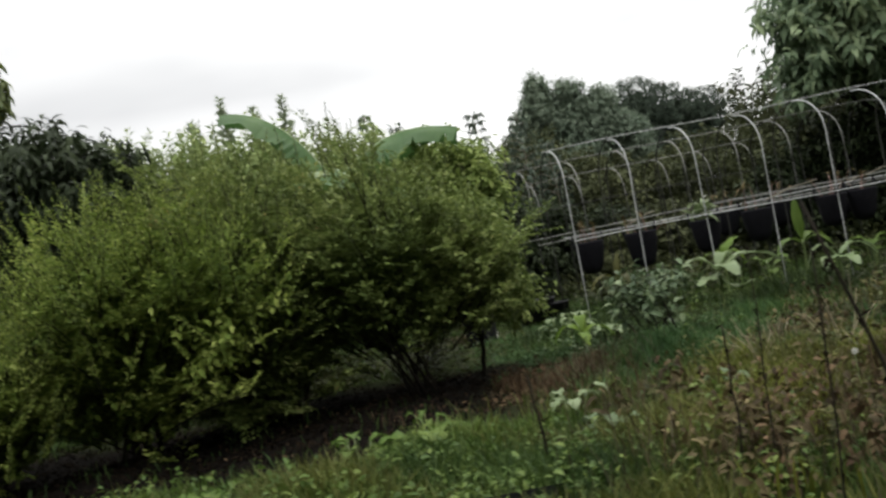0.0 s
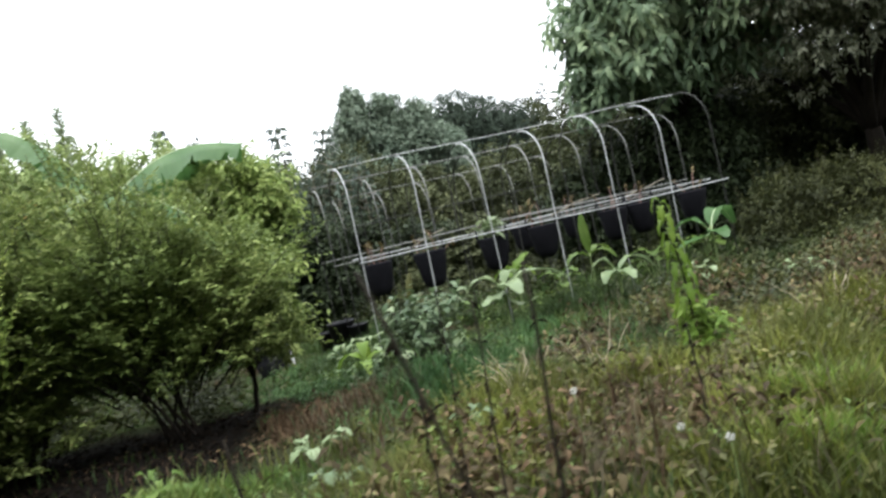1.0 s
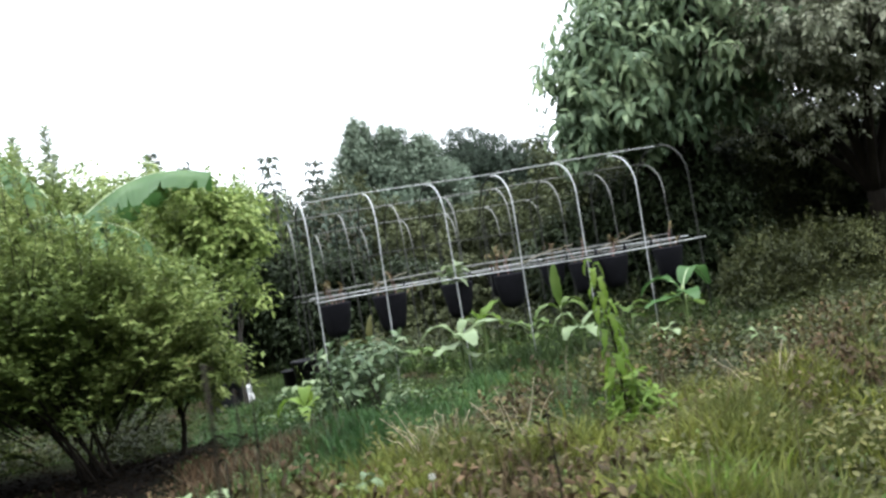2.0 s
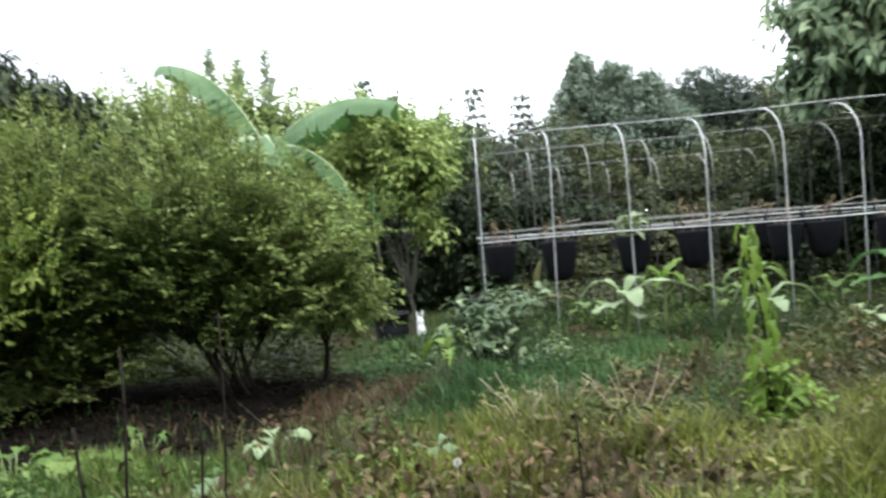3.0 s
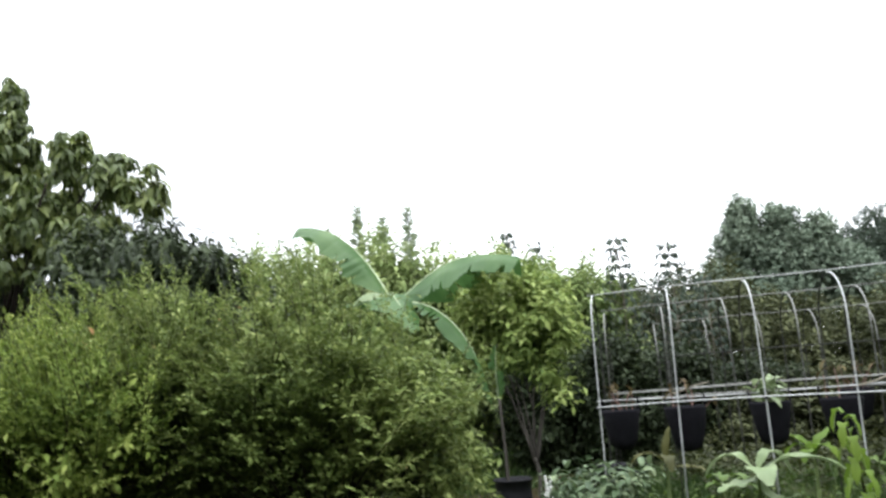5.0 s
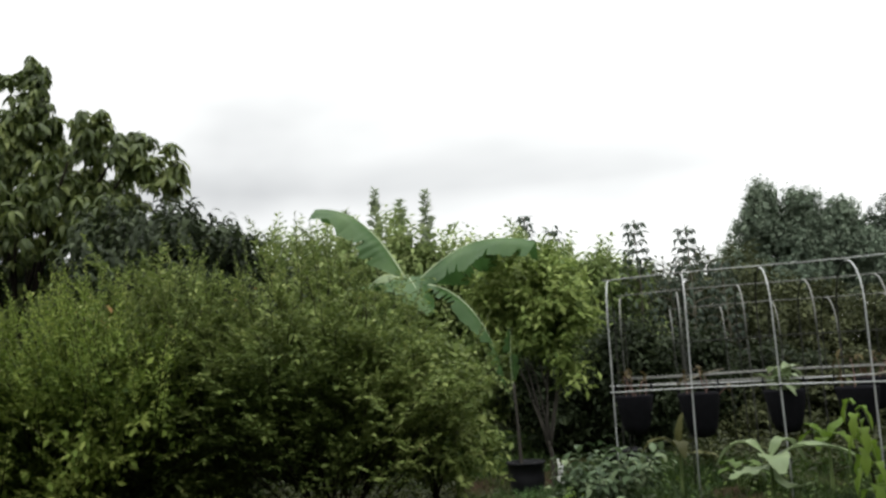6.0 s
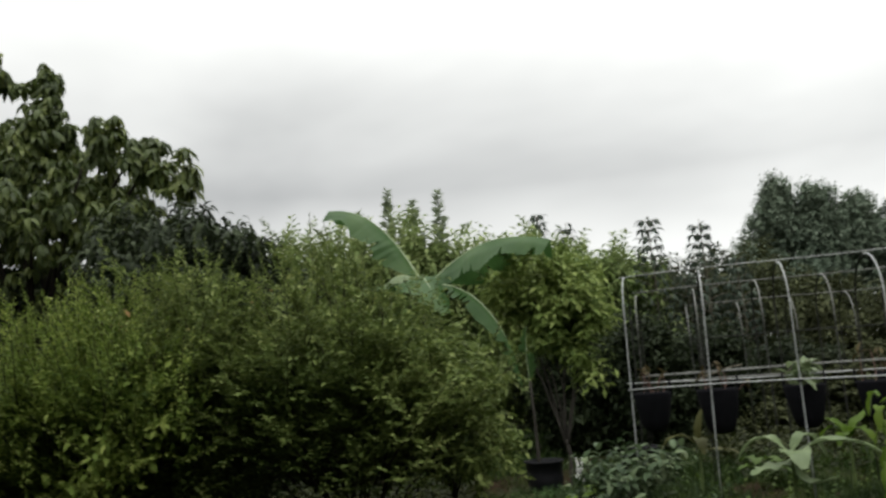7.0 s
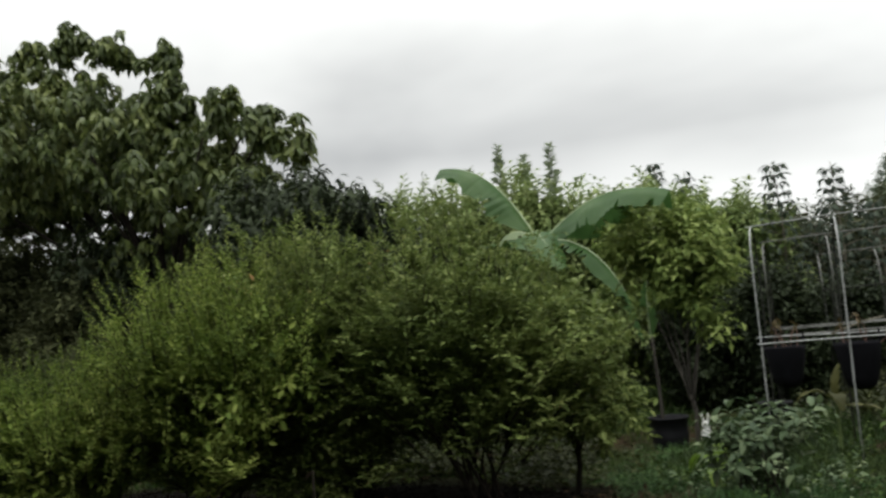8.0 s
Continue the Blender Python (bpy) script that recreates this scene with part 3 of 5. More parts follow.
def grow_bag(x, y, rim, r, h, leafy, label):
    root = thing("grow_bag", x, y, rim - h, label, "grow bag", "hanging grow bags")
    prof = [(0.02, 0.0), (r * 0.42, 0.008), (r * 0.62, 0.04), (r * 0.76, h * 0.25), (r * 0.9, h * 0.6), (r * 1.02, h * 0.95), (r * 1.0, h), (r * 0.95, h - 0.03)]
    part("bag", lathe("bag", prof, BAG, 28, 0.03), root)
    part("soil", lathe("soil", [(r * 0.95, h - 0.07), (r * 0.6, h - 0.05), (0.01, h - 0.04)], SOIL, 24, 0.02), root)
    for s in (-1, 1):
        part("strap", tubes("strap", [[(s * r * 0.95, -0.05, h - 0.06, 0.009), (s * r * 1.0, -0.05, h + 0.05, 0.009), (s * r * 0.98, 0.0, h + 0.11, 0.009), (s * r * 1.0, 0.05, h + 0.05, 0.009), (s * r * 0.95, 0.05, h - 0.06, 0.009)]], BAG, 5), root)
    for _ in range(leafy):
        p0 = np.append(rng.normal(0, r * 0.4, 2), h - 0.05)
        p1 = p0 + np.append(rng.normal(0, 0.09, 2), rng.uniform(0.10, 0.34 if leafy < 9 else 0.26))
        stem = part("seedling", tubes("seedling", [bent(p0, p1, rng.normal(0, 0.02, 3), 0.007, 0.003, 5)], RED_STEM if leafy < 9 else STEM_GREEN, 5), root)
        ln = rng.uniform(0.05, 0.12, 3) if leafy < 9 else rng.uniform(0.12, 0.22, 3)
        me_ = leaves("leaf", np.tile(p1, (3, 1)), rng.normal(0, 1, (3, 3)) + [0, 0, 0.2], np.tile([0, 0, 1.0], (3, 1)), ln, ln * 0.55, BANANA_PALE if leafy > 8 else DRY_LEAF, LARGE)
        part("leaf", me_, stem)
    return root


BAGS = [(1.63, 10.0, 0.19, 0.41, 6), (2.29, 10.0, 0.2, 0.45, 5), (3.10, 10.0, 0.19, 0.42, 10), (3.74, 10.0, 0.19, 0.41, 3), (4.66, 10.02, 0.18, 0.40, 3), (5.04, 10.05, 0.18, 0.39, 3), (5.72, 10.02, 0.18, 0.40, 3)]
for x, y, r, h, leafy in BAGS:
    grow_bag(x, y, 1.12 if y < 10.2 else 1.2, r, h, leafy, "black fabric grow bag hanging in the pipe frame" if leafy < 9 else "black fabric grow bag with leafy seedlings in the pipe frame")
for x in (3.95, 4.75, 5.7):
    grow_bag(x, 12.3, 1.13, 0.19, 0.38, 6, "black fabric grow bag hanging in the second frame")
# loose sticks laid across the rails
for x, y, a, l in ((2.32, 10.0, 0.5, 0.5), (3.05, 10.1, -0.9, 0.45), (4.25, 10.1, 0.35, 0.8), (5.2, 10.15, 0.2, 0.6)):
    st = thing("stick", x, y, 1.24, "bleached bent stick lying across the pipe rails", "stick", "sticks on the rails")
    part("branch", tubes("branch", [bent((-l / 2 * math.cos(a), -l / 2 * math.sin(a), -0.03), (l / 2 * math.cos(a), l / 2 * math.sin(a), 0.1), (0, 0, 0.02), 0.011, 0.006, 6, 0.01)], PALE_BARK, 6), st)

# ---- bushes of the near row ----
def sprays(base, tips, per, twig, count, size, slim=0.42, r0=0.018, start=0.35, droop=0.12, arch=0.22, spread=0.12, rise=0.12):
    """Arching branches from a base to tips, with side twigs that carry leaves in two flat ranks. Gives leaf arrays and rods."""
    n = len(tips)
    b0 = np.asarray(base, float) + np.c_[rng.normal(0, spread, (n, 2)), np.zeros(n)]
    mid = (b0 + tips) / 2
    mid[:, :2] -= (tips - b0)[:, :2] * arch
    mid[:, 2] += (tips - b0)[:, 2] * arch * 0.9
    bez = lambda t: (1 - t) ** 2 * b0[:, None] + 2 * t * (1 - t) * mid[:, None] + t ** 2 * tips[:, None]
    dif = lambda t: 2 * (1 - t) * (mid - b0)[:, None] + 2 * t * (tips - mid)[:, None]
    t = start + (1 - start) * (np.arange(per) + rng.random((n, per))) / per
    at = bez(t[..., None])
    tan = unit(dif(t[..., None]))
    flat = unit(np.cross(tan, np.array([0, 0, 1.0])) + rng.normal(0, 0.25, tan.shape))
    sign = np.where((np.arange(per) % 2)[None] > 0, 1.0, -1.0)[..., None]
    head = unit(tan * rng.uniform(0.5, 1.1, t.shape)[..., None] + flat * sign * rng.uniform(0.4, 1.0, t.shape)[..., None] + np.array([0, 0, rise]) + rng.normal(0, 0.2, tan.shape))
    long = twig * rng.uniform(0.5, 1.2, t.shape) * (1.2 - 0.55 * t)
    u = (np.arange(count) + 0.6) / count
    pos = at[:, :, None] + head[:, :, None] * (u[None, None, :, None] * long[..., None, None])
    pos = pos + np.array([0, 0, -1.0]) * (droop * u ** 2 * 1.0)[None, None, :, None] * long[..., None, None]
    rank = unit(np.cross(head, np.array([0, 0, 1.0])))[:, :, None] * np.where(np.arange(count) % 2 > 0, 1.0, -1.0)[None, None, :, None]
    along = rank * 0.85 + head[:, :, None] * 0.7 + np.array([0, 0, -0.18]) + rng.normal(0, 0.22, pos.shape)
    up = np.array([0, 0, 1.0]) + rng.normal(0, 0.3, pos.shape)
    s = size * rng.uniform(0.6, 1.2, pos.shape[:3])
    f3 = lambda a: a.reshape(-1, 3)
    rods = []
    for k in range(n):
        q = np.linspace(0, 1, 8)[None, :, None]
        line = ((1 - q) ** 2 * b0[k] + 2 * q * (1 - q) * mid[k] + q ** 2 * tips[k])[0]
        rods.append(np.c_[line + rng.normal(0, 0.008, line.shape), np.linspace(r0 * rng.uniform(0.5, 1.0), 0.003, 8)])
    return (f3(pos), f3(along), f3(up), s.ravel(), (s * slim).ravel()), rods


def wands(q, h, length, count, size, slim=0.4):
    """Upright pointed young shoots: leaves steep and smaller towards the tip."""
    n = len(q)
    u = (np.arange(count) + 0.5) / count
    ln = length * rng.uniform(0.5, 1.2, (n, 1, 1))
    pos = q[:, None] + h[:, None] * u[None, :, None] * ln
    turn = np.arange(count)[None] * 2.4 + rng.random((n, 1)) * 6.28
    side = unit(np.cross(h, np.array([0.3, 1.0, 0.1])))
    over = np.cross(h, side)
    rad = side[:, None] * np.cos(turn)[..., None] + over[:, None] * np.sin(turn)[..., None]
    al = rad * 0.8 + h[:, None] * 0.9 + rng.normal(0, 0.15, rad.shape)
    s = size * rng.uniform(0.7, 1.1, (n, count)) * (1.15 - 0.7 * u)[None]
    up = h[:, None] - rad * 0.5 + rng.normal(0, 0.1, rad.shape)
    f3 = lambda a: a.reshape(-1, 3)
    rods = [bent(a - e * 0.15, a + e * l[0] * 1.0, (0, 0, 0), 0.005, 0.002, 3) for a, e, l in zip(q, h, ln[:, :, 0])]
    return (f3(pos), f3(al), f3(up), s.ravel(), (s * slim).ravel()), rods


def arching(name, x, y, blobs, branches, mat, label, category, group="", size=0.066, slim=0.42, per=19, twig=0.46, count=14, r0=0.026, shoots=60, shoot_len=0.5,
            fill=500, start=0.35, bark=None, stems=16, lean=0.2, trunk=0.0, trunk_r=0.05, droop=0.12, ragged=0.16, rise=0.12, top_shoots=0.8, arch=0.22):
    """A bush or tree whose crown is made of arching leafy branches."""
    bark = bark or BARK
    root = thing(name, x, y, None, label, category, group)
    bl = local(blobs, x, y, root.location.z)
    tips, out = crown_points(bl, branches, 0.72)
    tips = tips + out * rng.normal(0.0, ragged, (len(tips), 1)) * np.array([1, 1, 0.8])
    base = np.array([0, 0, trunk - 0.05])
    arr, rods = sprays(base, tips, per, twig, count, size, slim, r0, start, droop, arch, 0.03 if trunk else 0.1, rise)
    parts = [arr]
    if fill:
        q, o = crown_points([(c[0], c[1], c[2], c[3] * 0.7, c[4] * 0.7, c[5] * 0.72) for c in bl], fill, 0.1)
        parts.append(sprig_leaves(q, unit(o + rng.normal(0, 0.5, q.shape)), twig * 0.6, 8, size * 1.25, slim * 1.2, 0.3))
    small = [r_[3:] for r_ in rods[stems:]]
    if shoots:
        q, o = crown_points(bl, shoots * 4, 0.9)
        pick = np.argsort(-q[:, 2] - rng.random(len(q)) * top_shoots)[:shoots]
        q, o = q[pick] * np.array([0.98, 0.98, 0.95]), o[pick]
        hd = unit(np.array([0, 0, 1.0]) + o * lean + rng.normal(0, 0.24, q.shape))
        arr2, rods2 = wands(q, hd, shoot_len, int(34 * shoot_len) + 10, size * 1.0, slim)
        parts.append(arr2)
        small = small + rods2
    at, al, up, ln, wd = [np.concatenate(a) for a in zip(*parts)]
    part("crown", leaves("crown", at, al, up, ln, wd, mat), root)
    part("brushwood", tubes("brushwood", small, bark, 4), root)["kind"] = "stuff"
    if trunk:
        part("trunk", tubes("trunk", [bent((0, 0, -0.1), (0, 0, trunk), (0.02, 0.02, 0), trunk_r, trunk_r * 0.8, 6, 0.01)], bark, 9), root)
    for line in rods[:stems]:
        part("limb" if trunk else "stem", tubes("limb" if trunk else "stem", [line], bark, 6), root)
    return root


def berry_bush(x, y, blobs, n, mat, label, stems=12, shoots=70, shoot_len=0.45, start=0.35, r0=0.026):
    young = mat is YOUNG_LEAF
    return arching("berry_bush", x, y, blobs, n // (32 if young else 24), mat, label, "bush", "berry bushes in a row", shoots=shoots, shoot_len=shoot_len, stems=stems, fill=n // 7, start=start, r0=r0, size=0.068, arch=0.1 if not young else 0.2,
                   rise=0.7 if young else 0.12, top_shoots=2.2 if young else 0.8, lean=0.75 if young else 0.25)


berry_bush(-0.38, 7.45, [(-0.80, 7.6, 1.68, 1.15, 1.05, 0.98), (0.25, 7.65, 1.36, 0.78, 0.8, 0.58), (-0.9, 7.3, 1.45, 1.0, 0.8, 0.6), (-0.1, 7.6, 1.15, 0.8, 0.5, 0.3)], 4600, BUSH_LEAF,
           "tall green berry bush with many stems and reddish leaf tips", stems=14, start=0.5, r0=0.018)
berry_bush(-1.6, 7.25, [(-1.85, 7.4, 1.35, 1.0, 0.95, 0.95), (-2.1, 7.1, 1.95, 0.9, 0.7, 0.75), (-1.9, 7.3, 0.9, 0.9, 0.6, 0.42), (-2.35, 6.9, 0.6, 0.7, 0.5, 0.42), (-1.75, 6.9, 0.66, 0.5, 0.45, 0.36)], 4900, BUSH_LEAF,
           "tall green berry bush with low dark branches", start=0.42, r0=0.019)
berry_bush(-3.0, 6.75, [(-3.0, 6.6, 1.25, 1.0, 0.9, 0.95), (-2.7, 6.8, 1.62, 0.75, 0.7, 0.7), (-2.9, 6.6, 0.62, 0.9, 0.6, 0.5), (-2.9, 6.2, 1.35, 0.8, 0.6, 0.6), (-2.0, 6.2, 1.5, 0.6, 0.5, 0.62), (-1.9, 6.1, 1.0, 0.5, 0.45, 0.4), (-1.6, 6.25, 1.35, 0.5, 0.45, 0.55)], 5900, YOUNG_LEAF,
           "yellow-green berry bush with upright young shoots", shoots=330, shoot_len=0.55)
berry_bush(-4.2, 6.0, [(-4.2, 5.9, 0.72, 0.95, 0.9, 0.66), (-3.8, 6.1, 0.95, 0.7, 0.6, 0.55), (-4.0, 6.0, 0.55, 0.7, 0.5, 0.4)], 3200, YOUNG_LEAF,
           "low yellow-green berry bush with long pointed shoots", shoots=330, shoot_len=0.55)
berry_bush(-5.6, 5.5, [(-5.5, 5.5, 0.75, 1.0, 0.9, 0.65)], 1800, YOUNG_LEAF,
           "low yellow-green berry bush at the end of the row", shoots=220, shoot_len=0.55)
woody("small_tree", 0.1, 8.1, [(0.35, 8.0, 0.86, 0.5, 0.42, 0.3), (0.1, 8.2, 1.3, 0.6, 0.5, 0.4), (0.62, 7.9, 0.72, 0.3, 0.28, 0.22)], 520, BUSH_LEAF,
      "small fruit tree with a thin dark trunk", "tree", size=0.085, slim=0.46, sprig=0.22, stems=8, trunk=0.42, trunk_r=0.03, r1=0.005)

# ---- trees behind ----
woody("fruit_tree", 0.16, 11.5, [(-0.2, 12.0, 2.5, 0.78, 0.7, 0.6), (0.38, 11.8, 2.3, 0.42, 0.6, 0.6), (-0.6, 12.0, 2.15, 0.4, 0.6, 0.6), (0.1, 11.7, 1.95, 0.58, 0.5, 0.36), (0.45, 11.6, 1.5, 0.24, 0.3, 0.36)], 620, LIME_LEAF,
      "lime-green fruit tree with a forked slim trunk", "tree", size=0.13, slim=0.42, sprig=0.34, count=9, stems=7, trunk=0.6, trunk_r=0.034, r1=0.006, hollow=0.5, gaps=0.25, freq=2.4,
      droop=0.45, lift=0.5, fill=130, fill_size=1.2, shoots=14, shoot_len=0.35, bark=FRUIT_BARK)
for x, y, h, w in ((-7.0, 15.0, 4.3, 1.0), (-5.8, 14.5, 4.4, 1.0), (-4.7, 14.6, 4.4, 1.1), (-3.5, 14.6, 4.25, 1.0), (-2.4, 15.3, 4.08, 1.0), (-1.5, 15.8, 3.95, 0.95), (-0.95, 16.4, 3.7, 0.75), (-0.2, 17.2, 3.6, 0.7)):
    woody("row_tree", x, y, [(x, y, h * 0.68, w, 1.0, h * 0.30), (x + 0.3, y, h * 0.42, w * 0.9, 0.9, h * 0.28)], 1300, ROW_LEAF,
          "yellow-green young tree in the row behind the banana plant", "tree", size=0.15, slim=0.45, sprig=0.4, count=8, stems=7, fill=400, trunk=0.9, trunk_r=0.06, r1=0.01,
          shoots=16, shoot_len=0.7, group="young trees of the back row")


def leader(x, y, z0, z1, mat, label, size=0.2, n=120):
    """A tall young tree whose top is a single leafy leader."""
    root = thing("sapling", x, y, None, label, "sapling", "saplings with leafy leaders")
    part("trunk", tubes("trunk", [bent((0, 0, -0.1), (0.05, 0, z1), (0.05, 0.03, 0), 0.03, 0.006, 8, 0.01)], BARK, 6), root)
    t = np.linspace(0, 1, n)
    p = np.c_[0.05 * np.ones(n), np.zeros(n), z0 + (z1 - z0) * t]
    turn = np.arange(n) * 2.4
    al = np.c_[np.cos(turn), np.sin(turn), 0.25 + 0.5 * t] + rng.normal(0, 0.4, (n, 3))
    s = size * (1.3 - 0.8 * t) * rng.uniform(0.8, 1.2, n)
    part("crown", leaves("crown", p, al, np.array([0, 0, 1.0]) + rng.normal(0, 0.4, (n, 3)), s, s * 0.5, mat, SMALL), root)
    return root


leader(-4.52, 15.4, 3.6, 5.2, GREY_LEAF, "tall sapling with a slender grey-green leafy top", 0.26)
leader(-3.85, 15.2, 3.4, 4.85, GREY_LEAF, "tall sapling with a slender grey-green leafy top", 0.26)
leader(-3.2, 15.0, 3.4, 4.9, GREY_LEAF, "tall sapling with a slender grey-green leafy top", 0.26)
leader(-5.15, 15.3, 3.6, 4.85, GREY_LEAF, "tall sapling with a slender grey-green leafy top", 0.26)


def tiered_sapling(x, y, h, w):
    """A slim sapling whose long leaves droop in tiers from short side branches."""
    root = thing("chestnut_sapling", x, y, None, "tall grey-green sapling with arching pointed leaves", "sapling", "grey-green saplings")
    part("trunk", tubes("trunk", [bent((0, 0, -0.1), (0.04, 0, h), (0.05, 0.03, 0), 0.04, 0.006, 9, 0.012)], PALE_BARK, 7), root)
    at, al, ln = [], [], []
    for z in np.arange(h * 0.4, h, 0.17):
        t = (z - h * 0.4) / (h * 0.6)
        reach = w * (1.0 - 0.75 * t ** 1.6) * rng.uniform(0.8, 1.1)
        for a in np.arange(5) * 1.257 + rng.random() * 6.28:
            d = np.array([math.cos(a), math.sin(a), 0.25])
            tip = np.array([0.03, 0, z]) + d * reach
            part("limb", tubes("limb", [bent((0.03, 0, z - 0.05), tip, (0, 0, 0.03), 0.008, 0.003, 5)], PALE_BARK, 4), root)
            for k in range(6):
                at.append(np.array([0.03, 0, z]) + d * reach * (0.35 + 0.13 * k))
                al.append(d * 0.7 + np.array([0, 0, -0.75]) + rng.normal(0, 0.45, 3))
                ln.append(rng.uniform(0.10, 0.18))
    ln = np.array(ln)
    part("crown", leaves("crown", np.array(at), np.array(al), rng.normal(0, 0.3, (len(ln), 3)) + [0, 0, 1.0], ln, ln * 0.4, SHOOT_LEAF, LARGE), root)
    return root


for x, y, h, w in ((-2.0, 17.2, 4.6, 0.4), (-1.35, 17.0, 4.25, 0.36), (0.34, 16.7, 4.1, 0.5), (1.22, 17.0, 3.95, 0.46), (0.8, 17.3, 3.1, 0.5), (1.75, 17.4, 3.15, 0.5)):
    tiered_sapling(x, y, h, w)

TREE_HEADS = [(-18.86, 10.4), (-17.2, 10.4), (-15.5, 10.4), (-13.65, 9.65), (-11.9, 8.9), (-9.95, 7.45), (-8.8, 6.75), (-7.95, 6.3)]
woody("broadleaf_tree", -12.5, 13.6, [(-15.7, 13.4, 7.2, 2.6, 2.4, 2.0), (-12.7, 13.3, 6.3, 1.8, 2.0, 1.55), (-10.6, 13.2, 5.3, 1.4, 1.6, 1.1), (-9.0, 13.1, 4.8, 0.85, 1.0, 0.75), (-18.5, 13.6, 7.2, 2.6, 2.6, 2.2), (-11.6, 13.2, 7.3, 0.6, 0.6, 0.9), (-13.0, 14.0, 3.7, 2.8, 1.4, 1.4)]
      + [(x, 13.3, z - 0.62, 0.5, 0.5, 0.58) for x, z in TREE_HEADS] + [(x, 13.2, z - 0.45, 0.4, 0.4, 0.42) for x, z in TREE_HEADS], 2600, BIG_LEAF,
      "large dark tree with broad drooping leaves in clusters", "tree", size=0.29, slim=0.42, sprig=0.15, count=13, stems=20, trunk=1.6, trunk_r=0.2, r1=0.02,
      droop=1.25, lift=1.3, hollow=0.5, gaps=0.28, freq=1.7, shape=LARGE, shoots=0, fill=420, fill_size=1.2)
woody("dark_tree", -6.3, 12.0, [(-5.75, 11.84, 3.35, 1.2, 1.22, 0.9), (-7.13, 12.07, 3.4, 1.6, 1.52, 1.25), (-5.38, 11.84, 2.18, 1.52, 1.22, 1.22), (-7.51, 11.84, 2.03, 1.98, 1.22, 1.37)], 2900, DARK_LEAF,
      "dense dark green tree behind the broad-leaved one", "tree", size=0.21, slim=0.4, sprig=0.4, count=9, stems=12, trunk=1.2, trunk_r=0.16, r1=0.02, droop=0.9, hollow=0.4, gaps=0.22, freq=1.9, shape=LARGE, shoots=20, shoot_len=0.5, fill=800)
# dark leaves also stand in for the shade below the broad-leaved crown
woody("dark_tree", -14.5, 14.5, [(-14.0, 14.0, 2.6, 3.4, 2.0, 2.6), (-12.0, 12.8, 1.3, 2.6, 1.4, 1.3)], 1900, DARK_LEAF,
      "dense tree closing the garden's edge, leaves darkened as shade", "tree", size=0.24, slim=0.4, sprig=0.4, count=9, stems=12, trunk=0.9, trunk_r=0.16, r1=0.02, droop=0.8, hollow=0.4, shape=LARGE, fill=900)
woody("big_tree", 8.0, 14.2, [(7.6, 13.3, 4.4, 1.7, 1.6, 1.7), (6.35, 13.1, 3.5, 0.95, 0.9, 0.85), (6.05, 13.0, 4.3, 0.55, 0.5, 0.5), (5.68, 13.0, 3.75, 0.45, 0.4, 0.4), (5.8, 13.1, 2.9, 0.4, 0.4, 0.35), (6.9, 13.4, 5.3, 0.7, 0.7, 0.6)], 1750, GLOSS_LEAF,
      "large green tree with long glossy leaves beside the frame", "tree", size=0.23, slim=0.4, sprig=0.5, count=9, stems=14, trunk=1.3, trunk_r=0.18, r1=0.02, droop=0.8,
      hollow=0.45, gaps=0.36, freq=2.3, shape=LARGE, shoots=18, shoot_len=0.6, fill=260)
woody("big_tree", 11.0, 14.0, [(10.4, 13.3, 5.3, 2.9, 2.6, 2.9), (10.6, 12.8, 4.1, 2.6, 1.8, 1.2), (8.6, 12.9, 3.8, 1.0, 0.9, 0.95), (9.8, 11.9, 3.95, 2.3, 1.3, 0.75), (13.6, 13.0, 4.4, 1.8, 1.6, 2.4)], 4200, SPECK_LEAF,
      "large tree with small grey-olive leaves reaching low down", "tree", size=0.13, slim=0.44, sprig=0.36, count=10, stems=18, trunk=1.4, trunk_r=0.2, r1=0.02, droop=0.5,
      hollow=0.5, gaps=0.1, shoots=20, shoot_len=0.6, fill=900)
# dark leaf colour stands in for the deep shade behind the frames
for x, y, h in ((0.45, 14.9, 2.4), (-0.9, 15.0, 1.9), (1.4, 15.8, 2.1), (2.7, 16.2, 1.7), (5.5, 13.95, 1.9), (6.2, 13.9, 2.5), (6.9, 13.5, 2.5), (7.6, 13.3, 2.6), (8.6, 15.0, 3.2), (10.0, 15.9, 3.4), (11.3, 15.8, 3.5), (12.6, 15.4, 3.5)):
    woody("shade_shrub", x, y, [(x, y, h * 0.6, 0.85, 0.6, h * 0.38), (x + 0.2, y - 0.1, h * 0.3, 0.8, 0.6, h * 0.3)], 620, DARK_LEAF,
          "shrub behind the frames with shade put into its dark leaf colour", "shrub", size=0.12, slim=0.42, sprig=0.3, count=8, stems=7, r0=0.02, r1=0.006, hollow=0.4, fill=300, group="evergreen shrubs behind the frames")
woody("olive_bush", 7.5, 10.7, [(7.3, 10.6, 0.55, 0.7, 0.6, 0.5), (8.3, 10.6, 0.58, 0.9, 0.7, 0.5), (6.85, 10.5, 0.3, 0.4, 0.4, 0.3)], 2200, OLIVE_BUSH,
      "olive-green rounded bush by the end of the frame", "bush", size=0.055, sprig=0.18, stems=9, r0=0.015, shoots=40, shoot_len=0.35)
